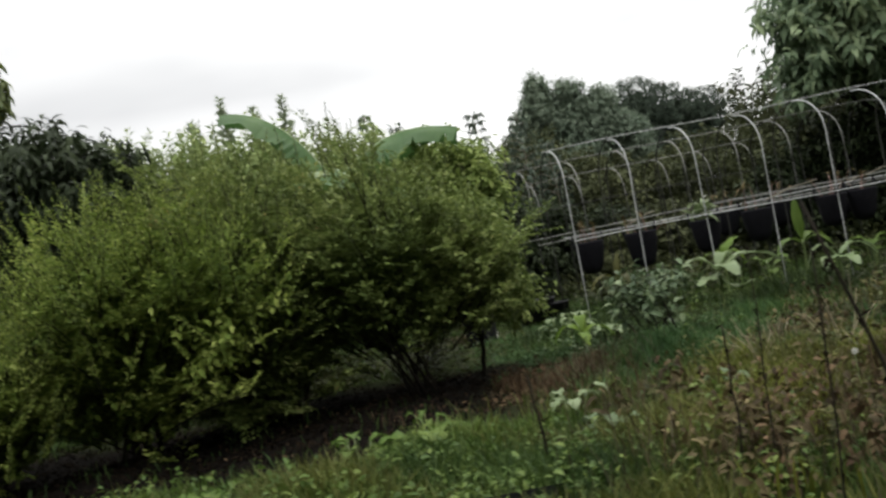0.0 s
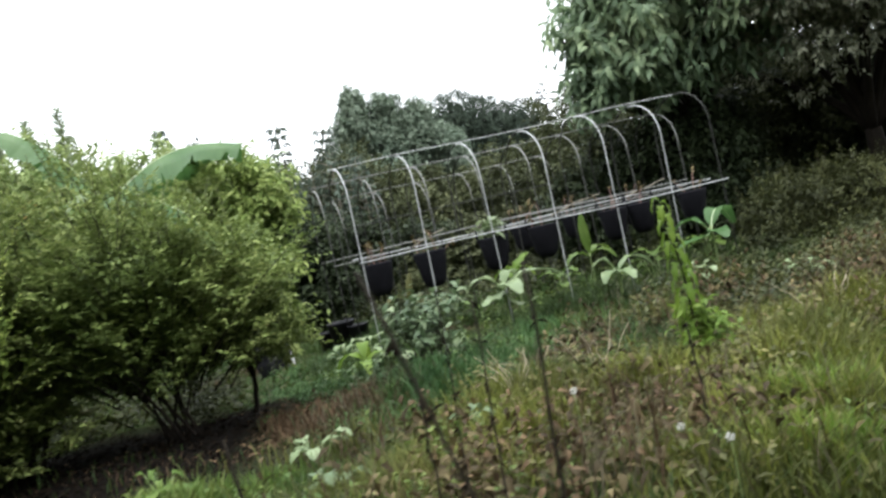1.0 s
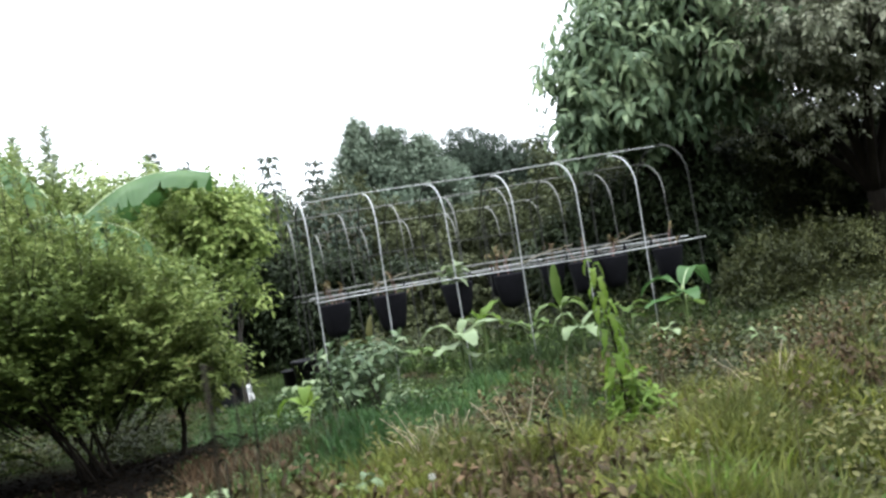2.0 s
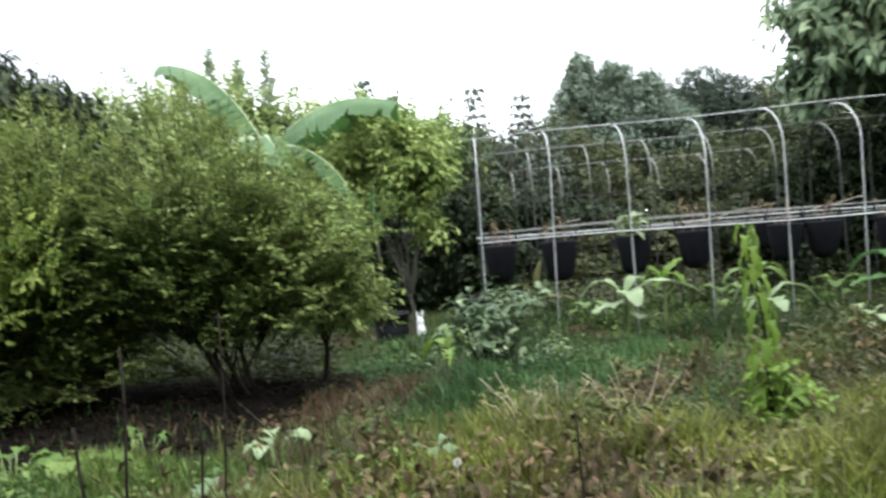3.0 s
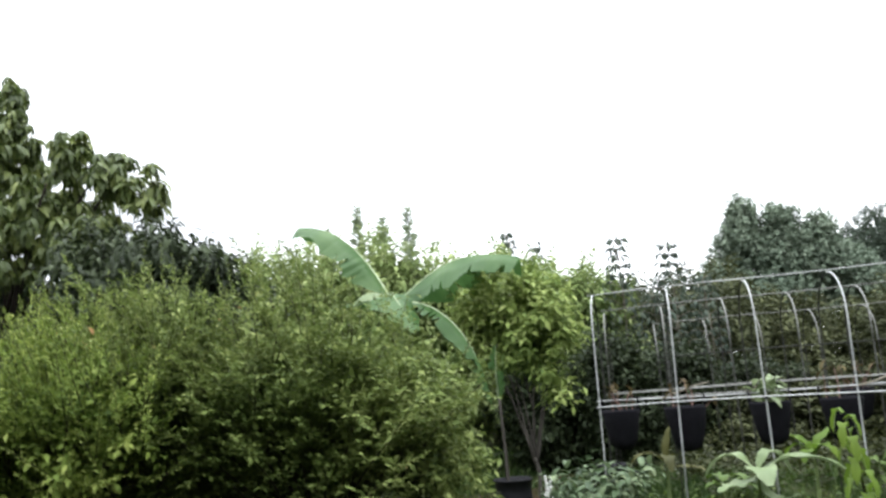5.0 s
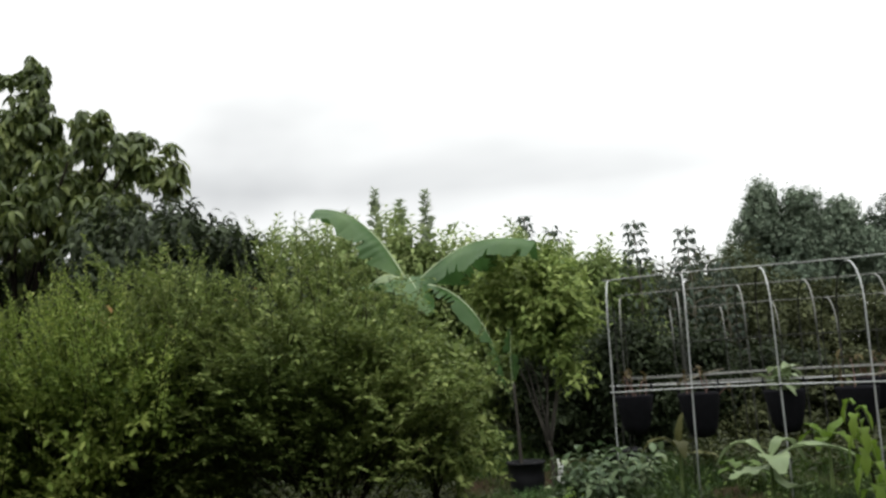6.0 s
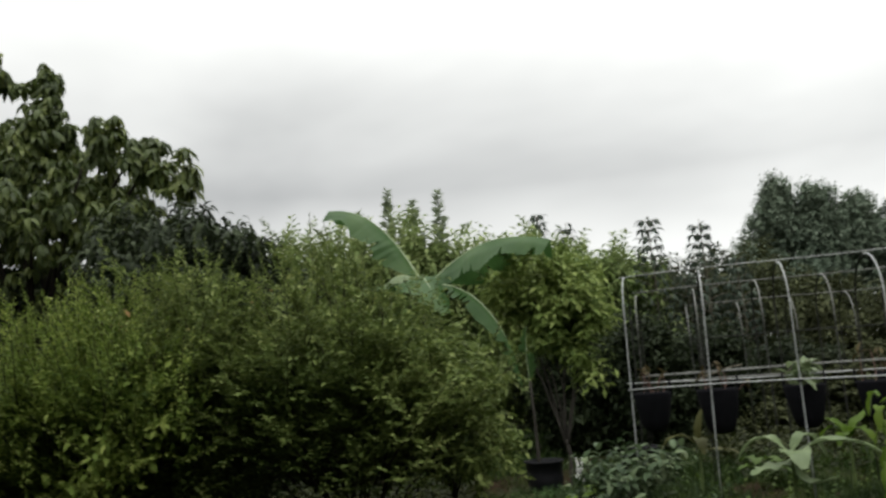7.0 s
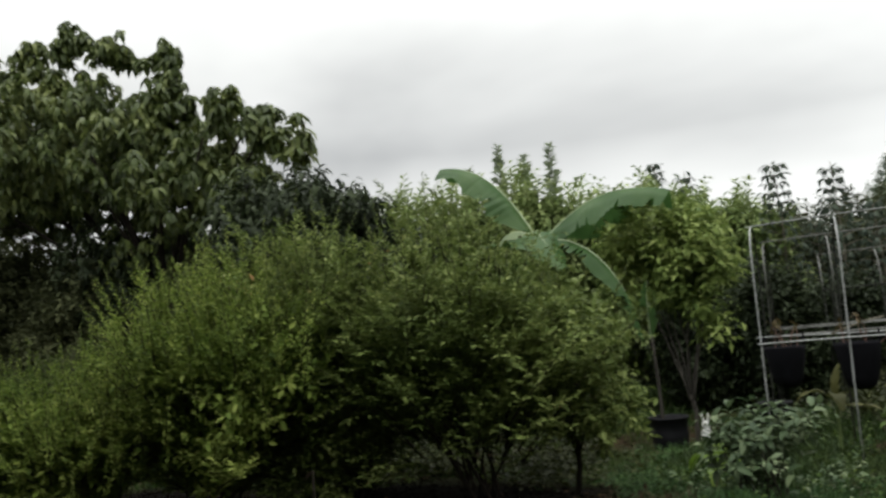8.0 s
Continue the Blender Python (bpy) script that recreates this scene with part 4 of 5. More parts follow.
woody("far_tree", 2.7, 24.5, [(2.2, 24.4, 5.45, 0.45, 0.5, 0.6), (2.1, 24.4, 4.7, 0.75, 0.8, 0.7), (3.1, 24.5, 5.15, 0.5, 0.6, 0.6), (2.9, 24.4, 4.4, 0.8, 0.8, 0.6), (3.95, 24.5, 4.75, 0.55, 0.6, 0.6), (3.7, 24.4, 4.0, 0.8, 0.8, 0.7), (4.5, 24.6, 3.6, 0.9, 1.0, 0.9), (1.5, 24.4, 3.6, 0.75, 1.0, 0.9), (2.6, 24.3, 3.1, 1.7, 1.2, 1.2)], 5200, FAR_LEAF,
      "green tree beyond the hoop frames, greyed for haze in its colour", "tree", size=0.1, slim=0.46, sprig=0.26, count=8, stems=10, trunk=1.2, trunk_r=0.14, r1=0.02, hollow=0.6, shoots=60, shoot_len=0.35, fill=2200, fill_size=1.9, lumpy=0.6)
woody("round_tree", 6.2, 30.0, [(5.9, 30, 4.8, 1.45, 1.4, 1.4), (7.0, 30, 4.5, 1.3, 1.3, 1.25), (4.9, 30, 4.4, 0.95, 1.2, 1.15), (8.2, 30, 4.2, 1.2, 1.2, 1.2), (6.2, 30, 3.0, 2.4, 2.0, 1.5)], 6500, FAR_DARK,
      "round dense dark tree in the distance", "tree", size=0.1, sprig=0.2, count=8, stems=10, trunk=1.2, trunk_r=0.16, r1=0.02, hollow=0.8, fill=2600, fill_size=1.9, lumpy=0.2)
mast = thing("mast", 7.35, 31.5, None, "thin bare pole rising above the distant trees", "pole")
part("pole", tubes("pole", [bent((0, 0, -0.3), (0.02, 0, 6.15), (0.02, 0, 0), 0.045, 0.03, 6)], PIPE_DARK, 8), mast)
hedge = [(-12, 20, 2.8), (-9, 20.5, 3.0), (-6.4, 20, 3.1), (-3.5, 20.5, 3.2), (-0.8, 20, 3.8), (1.4, 20.5, 3.9), (3.4, 20, 2.9), (5.6, 20.3, 3.1), (7.8, 19.6, 3.2), (10.5, 19, 3.4), (13.5, 18, 3.6), (-15, 17, 3.2), (16.5, 16, 3.8)]
# added hedge copies, unseen and taller, close the garden behind the path, blocking light
hedge += [(-16, 9, 5), (-15, 4, 5.5), (-12, -1, 6), (-9, -3.4, 6.5), (-6, -4.2, 6.8), (-3.2, -4.4, 7), (-0.4, -4.5, 7), (2.4, -4.4, 7), (5.2, -4.2, 7), (8, -3.4, 6.8), (11, -1, 6), (13.5, 4, 5), (14.5, 9, 5)]
hedge += [(-14.5, 13.4, 4.2), (-17.8, 13.6, 4.8), (-11.6, 13.0, 3.2)]
hedge += [(2.8, 16.6, 1.5), (4.5, 16.5, 1.5), (6.1, 16.3, 1.6)]
hedge += [(-18, 12, 5.5), (-20, 15.5, 6), (-14.6, 12.4, 3.0), (-11.8, 11.8, 2.2), (-18, 11.5, 4.2)]
hedge += [(6.3, 15.4, 2.9), (8.2, 15.6, 3.2), (7.6, 18.2, 4.2), (9.6, 17.4, 4.6)]
hedge += [(6.6, 16.6, 2.9), (8.6, 16.2, 2.8), (4.9, 18.2, 2.6), (2.4, 18.8, 3.0), (0.4, 19.0, 3.6), (-0.2, 18.4, 3.4), (10.8, 16.9, 3.8), (7.4, 14.8, 2.2), (9.4, 16.6, 2.4), (12.1, 16.8, 4.0), (14.4, 12.6, 2.4)]
first = woody("hedge_shrub", 0, 0, [(0, 0, 1.75, 1.6, 1.2, 1.2), (0.5, -0.2, 0.9, 1.5, 1.1, 0.9)], 1700, HEDGE_LEAF,
              "olive-brown hedge shrub behind the garden; unseen copies block light by the path", "shrub", size=0.13, sprig=0.32, count=8, stems=10, r0=0.03, r1=0.01, hollow=0.45, shoots=40, shoot_len=0.5, group="hedge shrubs")
for i, (x, y, h) in enumerate(hedge):
    m = Matrix.Translation((x, y, 0)) @ Matrix.Rotation(i * 1.9, 4, "Z") @ Matrix.Diagonal((1.05 if h < 4 else 1.5, 1.05 if h < 4 else 1.5, h / 3.1, 1))
    if i == 0:
        first.matrix_basis = m
        base_m = m
    else:
        first_scale = first.matrix_basis.copy()
        first.matrix_basis = Matrix.Identity(4)
        copy_thing(first, m)
        first.matrix_basis = first_scale

# ---- banana plants ----


def long_leaf(name, ctrl, width, mat, parent, label="", fold=0.35, nseg=22, twist=0.0, tears=3, blunt=0.0, rag=0.55):
    """A banana leaf along a bent midrib, folded along it, with torn edges. ctrl: four places, base to tip."""
    c = np.array(ctrl, float)
    t = np.linspace(0, 1, nseg)[:, None]
    p = (1 - t) ** 3 * c[0] + 3 * (1 - t) ** 2 * t * c[1] + 3 * (1 - t) * t ** 2 * c[2] + t ** 3 * c[3]
    tan = unit(np.gradient(p, axis=0))
    side = unit(np.cross(tan, np.array([0, 0, 1.0])))
    up = np.cross(side, tan)
    ca, sa = math.cos(twist), math.sin(twist)
    side, up = side * ca + up * sa, up * ca - side * sa
    tt = t[:, 0]
    w = width / 2 * np.clip(np.sin(np.pi * np.clip((tt - 0.1) / 0.9, 0, 1) ** 0.75), 0, 1) ** 0.55
    w[tt < 0.1] = 0.012
    w = np.maximum(w, width / 2 * blunt * (tt > 0.3))
    w *= 1 + 0.05 * np.sin(23 * tt)
    cuts = rng.choice(np.arange(4, nseg - 3), tears, replace=False) if tears else []
    rows = []
    vein = rng.normal(0, 0.035, nseg) * (tt > 0.12)
    for j, k in enumerate((-1.0, -0.5, 0.0, 0.5, 1.0)):
        ww = w.copy()
        if abs(k) == 1 and tears:
            ww[cuts] *= rag
        wave = 0.02 * width * 6 * np.sin(17 * tt + 2 * j) * abs(k)
        rows.append(p + side * (ww * k)[:, None] + up * (abs(k) * ww * fold + wave * w / width + vein * abs(k) * w)[:, None])
    v = np.stack(rows, 1).reshape(-1, 3)
    i, j = np.meshgrid(np.arange(nseg - 1), np.arange(4), indexing="ij")
    f = np.stack([i * 5 + j, i * 5 + j + 1, (i + 1) * 5 + j + 1, (i + 1) * 5 + j], -1).reshape(-1, 4)
    blade = part(name, mesh_of(name, v, f, mat), parent, label)
    rib = np.c_[p - up * 0.006, (0.016 - 0.013 * tt) * min(1, width / 0.35)]
    part("midrib", tubes("midrib", [rib], RIB, 6), blade)
    return blade


ban = thing("banana_plant", -1.72, 11.45, None, "tall banana plant with torn arching leaves behind the bushes", "banana plant")
part("stem", tubes("stem", [bent((0.1, 0, -0.05), (0, 0, 2.8), (0.04, 0, 0), 0.11, 0.06, 9, 0.01)], STEM_GREEN, 12), ban)
TOP = (0.0, 0, 2.72)
long_leaf("leaf", [TOP, (-0.3, -0.02, 3.3), (-0.72, -0.05, 3.98), (-1.5, -0.05, 4.0)], 0.62, BANANA, ban, fold=-0.9, blunt=0.6, nseg=64, tears=3)
long_leaf("leaf", [(0.06, 0, 2.72), (0.55, 0, 3.05), (1.0, -0.05, 3.42), (1.95, -0.12, 3.1)], 0.66, BANANA, ban, fold=-1.15, blunt=0.6, nseg=64, tears=5)
long_leaf("leaf", [TOP, (0.08, -0.2, 2.98), (0.22, -0.6, 2.8), (0.72, -0.7, 2.25)], 0.78, BANANA, ban, "broad leaf facing the path", fold=-0.4, tears=2, nseg=44, blunt=0.35)
long_leaf("leaf", [(0.05, -0.05, 2.7), (0.8, -0.4, 2.75), (1.42, -0.5, 2.2), (1.55, -0.5, 1.25)], 0.3, BANANA, ban, "torn hanging leaf", fold=-0.9, tears=16, nseg=54, rag=0.25)
long_leaf("leaf", [TOP, (-0.1, -0.25, 2.92), (-0.3, -0.4, 2.92), (-0.4, -0.5, 2.62)], 0.34, BANANA_PALE, ban, "short pale leaf folded down", fold=-0.6)
long_leaf("leaf", [TOP, (-0.25, -0.2, 2.8), (-0.5, -0.3, 2.8), (-0.78, -0.35, 2.66)], 0.3, BANANA, ban, fold=-0.5)
long_leaf("leaf", [TOP, (-0.1, 0.3, 2.9), (-0.3, 0.7, 2.95), (-0.5, 1.2, 2.6)], 0.45, BANANA, ban, fold=0.2)

tub = thing("plastic_tub", 0.02, 10.95, None, "black plastic tub filled with soil beside a fruit tree", "plant tub")
part("shell", lathe("shell", [(0.01, 0.0), (0.19, 0.0), (0.2, 0.02), (0.215, 0.14), (0.22, 0.17), (0.215, 0.2), (0.225, 0.35), (0.24, 0.355), (0.24, 0.38), (0.22, 0.38), (0.21, 0.33)], TUB, 28, 0.02), tub)
part("soil", lathe("soil", [(0.214, 0.32), (0.12, 0.335), (0.01, 0.34)], SOIL, 24), tub)
sucker = thing("banana_sucker", -0.1, 11.1, 0.0, "young banana stem with furled leaves beside a black tub", "banana plant")
part("stem", tubes("stem", [bent((0, 0, -0.03), (-0.03, 0, 1.3), (0.01, 0, 0), 0.024, 0.014, 6)], FRUIT_BARK, 9), sucker)
long_leaf("leaf", [(-0.03, 0, 1.22), (-0.04, 0, 1.5), (-0.06, 0.0, 1.75), (-0.02, 0.0, 1.98)], 0.2, BANANA, sucker, fold=0.7)


def plantlet(x, y, h, spec, label, mat=BANANA_PALE, stem=0.022, erect=()):
    """A young banana plant; spec: leaf heading (degrees), reach, rise, width."""
    root = thing("young_banana_plant", x, y, None, label, "banana plant", "young banana plants in the grass")
    part("stem", tubes("stem", [bent((0, 0, -0.03), (0.02, 0, h), (0.01, 0, 0), stem, stem * 0.6, 6)], STEM_GREEN, 8), root)
    for a, reach, up_, w in spec:
        c, s = math.cos(radians(a)), math.sin(radians(a))
        b, reach = (0.02, 0, h * 0.9), reach * 1.12
        long_leaf("leaf", [b, (c * reach * 0.25, s * reach * 0.25, h + up_ * 1.2), (c * reach * 0.65, s * reach * 0.65, h + 0.05 + up_), (c * reach, s * reach, h - 0.12 + up_ * 0.3)], w * 0.95, mat, root, fold=0.14, nseg=16, tears=1, blunt=0.25)
    for a, reach, tall, w in erect:
        c, s = math.cos(radians(a)), math.sin(radians(a))
        long_leaf("leaf", [(0.02, 0, h * 0.85), (c * reach * 0.2, s * reach * 0.2, h + tall * 0.35), (c * reach * 0.55, s * reach * 0.55, h + tall * 0.75), (c * reach, s * reach, h + tall)], w, mat, root, fold=0.3, nseg=16, tears=0, blunt=0.2)
    return root


plantlet(2.95, 9.2, 0.6, [(6, 0.72, 0.1, 0.25), (172, 0.4, 0.14, 0.22), (-70, 0.36, 0.02, 0.27), (-130, 0.4, -0.14, 0.26), (40, 0.34, 0.16, 0.18), (-25, 0.36, -0.3, 0.18)], "young banana plant with pale spreading leaves in the grass")
plantlet(4.3, 9.2, 0.46, [(12, 0.46, 0.12, 0.17), (165, 0.28, 0.16, 0.2), (-70, 0.3, -0.02, 0.22), (-135, 0.28, 0.0, 0.2)], "low young banana plant with pale leaves in the grass")
plantlet(4.4, 10.6, 0.55, [(-40, 0.35, 0.05, 0.18), (200, 0.34, 0.05, 0.18), (20, 0.36, 0.1, 0.17)], "young banana plant with one upright leaf under the frame", mat=WEED_LEAF, erect=[(60, 0.06, 0.55, 0.13)])
plantlet(5.55, 9.3, 0.66, [(35, 0.5, 0.22, 0.28), (150, 0.42, 0.14, 0.28), (-90, 0.4, -0.05, 0.24), (-150, 0.55, -0.12, 0.2)], "young banana plant with broad green leaves by the frame's end", mat=BANANA)
plantlet(1.95, 10.4, 0.6, [(-70, 0.35, 0.05, 0.16), (200, 0.35, 0.08, 0.15), (0, 0.4, -0.1, 0.15)], "slim young banana plant under the frame", mat=OLIVE_WEED, erect=[(60, 0.15, 0.32, 0.09)])
plantlet(3.4, 10.75, 0.62, [(-30, 0.26, 0.06, 0.2), (160, 0.26, 0.06, 0.2), (-110, 0.2, 0.0, 0.16)], "young banana plant with yellowing leaves under the frame", mat=REED_LEAF, erect=[(20, 0.3, 0.2, 0.22), (165, 0.2, 0.14, 0.2)])
plantlet(1.25, 8.6, 0.24, [(20, 0.35, 0.05, 0.14), (150, 0.3, 0.1, 0.16), (-80, 0.25, 0, 0.14), (80, 0.3, 0.2, 0.14)], "small young banana plant with yellow-green leaves", mat=REED_LEAF)

# ---- garden ornament ----
rab = thing("rabbit_planter", 0.14, 11.95, None, "small white ceramic garden ornament with two upright ears", "ornament")
rabz = -0.02
body = lathe("figure", [(0.01, rabz), (0.09, rabz), (0.115, rabz + 0.08), (0.10, rabz + 0.18), (0.065, rabz + 0.22), (0.085, rabz + 0.27), (0.08, rabz + 0.32), (0.045, rabz + 0.36), (0.005, rabz + 0.37)], WHITE, 20)
rab.scale = (0.6, 0.6, 0.72)
part("figure", body, rab)
for s in (-1, 1):
    part("ear", tubes("ear", [[(s * 0.04, 0, rabz + 0.33, 0.02), (s * 0.055, 0, rabz + 0.40, 0.028), (s * 0.065, 0, rabz + 0.46, 0.024), (s * 0.07, 0, rabz + 0.50, 0.008)]], WHITE, 8), rab)

# black nursery pots stacked behind the frame's end
for x, y, s in ((0.95, 12.2, 1.1), (1.2, 12.0, 0.8), (0.7, 12.5, 0.8)):
    pot = thing("nursery_pot", x, y, None, "empty black plastic nursery pot on the ground", "plant pot", "empty nursery pots")
    part("shell", lathe("shell", [(0.01, 0), (0.14 * s, 0), (0.18 * s, 0.34 * s), (0.195 * s, 0.345 * s), (0.195 * s, 0.37 * s), (0.175 * s, 0.37 * s), (0.13 * s, 0.03), (0.01, 0.03)], TUB, 20), pot)

# black seed tray close to the path
tray = thing("seed_tray", 0.46, 3.02, None, "black plastic crate standing in the grass", "crate")
bm = bmesh.new()
bmesh.ops.create_cube(bm, size=1, matrix=Matrix.Translation((0, 0, 0.08)) @ Matrix.Diagonal((0.60, 0.38, 0.16, 1)))
topf = max(bm.faces, key=lambda f_: f_.calc_center_median().z)
bmesh.ops.inset_region(bm, faces=[topf], thickness=0.022)
bmesh.ops.translate(bm, verts=list(topf.verts), vec=(0, 0, -0.13))
bmesh.ops.bevel(bm, geom=[e for e in bm.edges], offset=0.006, segments=2, affect="EDGES")
me = bpy.data.meshes.new("shell")
bm.to_mesh(me)
bm.free()
me.materials.append(TUB)
part("shell", me, tray)
tray.rotation_euler = (0, 0, radians(4))

# ---- shrub and tall weed of the clearing ----
woody("leafy_shrub", 1.88, 7.6, [(1.95, 7.6, 0.6, 0.36, 0.32, 0.16), (1.84, 7.5, 0.44, 0.34, 0.3, 0.14), (1.7, 7.6, 0.66, 0.2, 0.2, 0.1), (2.15, 7.6, 0.66, 0.18, 0.2, 0.1)], 105, BLUE_LEAF,
      "bushy grey-green shrub with broad leaves in the grass", "shrub", size=0.1, slim=0.55, sprig=0.2, count=6, lift=0.9, stems=14, r0=0.009, r1=0.004, hollow=0.25, droop=0.0, shape=LARGE)


def tall_weed(x, y, h, label):
    root = thing("tall_weed", x, y, None, label, "weed")
    part("stalk", tubes("stalk", [bent((0, 0, -0.03), (-0.06, 0.0, h), (0.03, 0, 0), 0.011, 0.006, 9, 0.006)], STALK, 7), root)
    for i in range(36):
        t = 0.1 + 0.92 * i / 35
        b = np.array([-0.06 * t + 0.03 * 4 * t * (1 - t), 0, h * t])
        a = i * 2.4 + rng.normal(0, 0.3)
        d = np.array([math.cos(a), math.sin(a), 0])
        l = 0.19 - 0.10 * t
        long_leaf("leaf", [b, b + d * l * 0.35 + np.array([0, 0, 0.05]), b + d * l * 0.6 + np.array([0, 0, 0.0]), b + d * l * 0.7 + np.array([0, 0, -0.15 + 0.05 * t])], 0.1 - 0.045 * t, REED_LEAF, root, nseg=8, tears=1)
    return root


tall_weed(3.74, 5.72, 1.26, "tall yellow-green weed with hanging leaves on a dark stalk")
woody("weed_clump", 3.9, 5.75, [(3.78, 5.75, 0.2, 0.18, 0.2, 0.18), (3.9, 5.8, 0.12, 0.16, 0.2, 0.1)], 70, REED_LEAF,
      "bright green weed clump at the foot of the tall weed", "weed", size=0.08, slim=0.5, sprig=0.16, count=7, stems=8, r0=0.006, r1=0.003, hollow=0.2)

# ---- dry stalks close to the path ----
for x0, y0, x1, y1, h, r in ((1.53, 3.2, 1.58, 3.2, 0.76, 0.0065), (1.65, 3.12, 1.73, 3.1, 1.1, 0.0048), (1.71, 2.48, 1.79, 2.48, 1.06, 0.0055), (1.79, 1.42, 1.46, 1.5, 1.24, 0.0075), (1.79, 1.85, 1.86, 1.85, 1.15, 0.007),
                             (2.8, 3.35, 2.8, 3.36, 0.66, 0.007), (0.68, 3.78, 0.66, 3.78, 0.58, 0.011)):
    st = thing("dry_stalk", x0, y0, None, "thin dark dry weed stalk standing upright", "stalk", "dry stalks by the path")
    ln = bent((0, 0, -0.15), (x1 - x0, y1 - y0, h), (0.01, 0, 0), r, r * 0.6, 10, 0.006)
    part("stalk", tubes("stalk", [ln], STALK, 6), st)
    k = ln[rng.integers(3, 10, 9), :3]
    part("withered_leaves", leaves("withered_leaves", k, rng.normal(0, 1, k.shape) + [0, 0, -0.6], rng.normal(0, 1, k.shape) + [0, 0, 1], np.full(9, 0.04), np.full(9, 0.014), SHADE_LITTER), st)["kind"] = "stuff"

# bleached branching sticks
for x, y, h, n in ((2.95, 5.7, 0.5, 9), (2.35, 5.6, 0.42, 7), (4.7, 5.6, 0.4, 6), (2.5, 6.0, 0.3, 5)):
    st = thing("dead_branch", x, y, None, "bleached dead branch sticking out of the grass", "branch", "dead branches in the grass")
    for _ in range(n):
        a = rng.uniform(0.2, 2.9)
        e = (0.45 * h * math.cos(a) * 1.6, rng.normal(0, 0.1), h * rng.uniform(0.5, 1.0))
        part("twig", tubes("twig", [bent((rng.normal(0, 0.03), 0, -0.02), e, (0.02, 0, 0.03), 0.0055, 0.002, 7, 0.012)], DRY_STICK, 5), st)

# ---- weeds, leaf litter and grass ----


def keep_out(x, y):
    """Bare ground below the bushes."""
    d = np.minimum.reduce([np.hypot((x - a) / rx, (y - b) / ry) for a, b, rx, ry in ((-0.6, 7.6, 1.15, 0.9), (-1.9, 7.3, 1.1, 0.9), (-3.1, 6.6, 1.1, 0.9), (-4.3, 6.0, 1, 0.9), (-1.2, 6.5, 1.5, 0.6), (-2.4, 5.9, 1.3, 0.6))])
    return d > 1 + 0.25 * np.sin(5 * x) * np.sin(4 * y)


def bare(x, y):
    """Patches where the grass has died back: by the bushes' bed and in a hollow of the clearing."""
    a = np.hypot((x - 0.85) / 0.52, (y - 7.2) / 0.95) + 0.25 * np.sin(7 * x) * np.sin(6 * y)
    b = np.hypot((x - 3.05) / 0.42, (y - 6.8) / 0.5) + 0.25 * np.sin(8 * x + 1) * np.sin(7 * y)
    return np.minimum(a, b) < 1


def scatter(n, boxes, clumps=0, reach=0.16):
    """Places spread over boxes (x0, x1, y0, y1, weight)."""
    b = np.array(boxes, float)
    w = b[:, 4] / b[:, 4].sum()
    k = rng.choice(len(b), n, p=w)
    x = b[k, 0] + (b[k, 1] - b[k, 0]) * rng.random(n)
    y = b[k, 2] + (b[k, 3] - b[k, 2]) * rng.random(n)
    x += rng.normal(0, 0.10, n) * np.minimum(b[k, 1] - b[k, 0], 3)
    y += rng.normal(0, 0.10, n) * np.minimum(b[k, 3] - b[k, 2], 3)
    y = np.where(b[k, 2] > 2, np.maximum(y, 2.2), y)
    if clumps:
        j = rng.integers(0, clumps, n)
        x, y = x[j] + rng.normal(0, reach, n), y[j] + rng.normal(0, reach, n)
    return x, y


def blades(name, n, boxes, h0, h1, w, mat, label, clear=True, clump=0.5, freq=2.2):
    x, y = scatter(n, boxes)
    f = np.sin(freq * x + 1.3 * np.sin(1.7 * y)) * np.sin(freq * 0.9 * y + np.sin(2.1 * x))
    ok = rng.random(n) < np.clip(0.55 + clump * f, 0.05, 1)
    if clear:
        ok &= keep_out(x, y)
    if mat not in (RED_LITTER, RUST_LEAF, DRY_GRASS):
        ok &= ~bare(x, y) | (rng.random(n) < 0.12)
    x, y = x[ok], y[ok]
    m = len(x)
    h = rng.uniform(h0, h1, m) * (0.8 + 0.35 * f[ok])
    a = rng.random(m) * 6.28
    lean = rng.uniform(0.1, 0.75, m) * h
    d = np.c_[np.cos(a), np.sin(a), np.zeros(m)]
    s = np.c_[-np.sin(a), np.cos(a), np.zeros(m)]
    s = unit(s + rng.normal(0, 0.4, s.shape)) * w * rng.uniform(0.6, 1.3, m)[:, None]
    base = np.c_[x, y, gz(x, y) - 0.01]
    up = np.array([0, 0, 1.0])
    mid = base + up * (h * 0.6)[:, None] + d * (lean * 0.35)[:, None]
    tip = base + up * (h * 0.92)[:, None] + d * lean[:, None]
    v = np.stack([base - s, base + s, mid + s * 0.75, mid - s * 0.75, tip], 1).reshape(-1, 3)
    o = (np.arange(m) * 5)[:, None, None]
    fc = (np.array([(0, 1, 2), (0, 2, 3), (3, 2, 4)])[None] + o).reshape(-1, 3)
    return tagged(new(name, mesh_of(name, v, fc, mat)), label, "grass", "", "stuff")


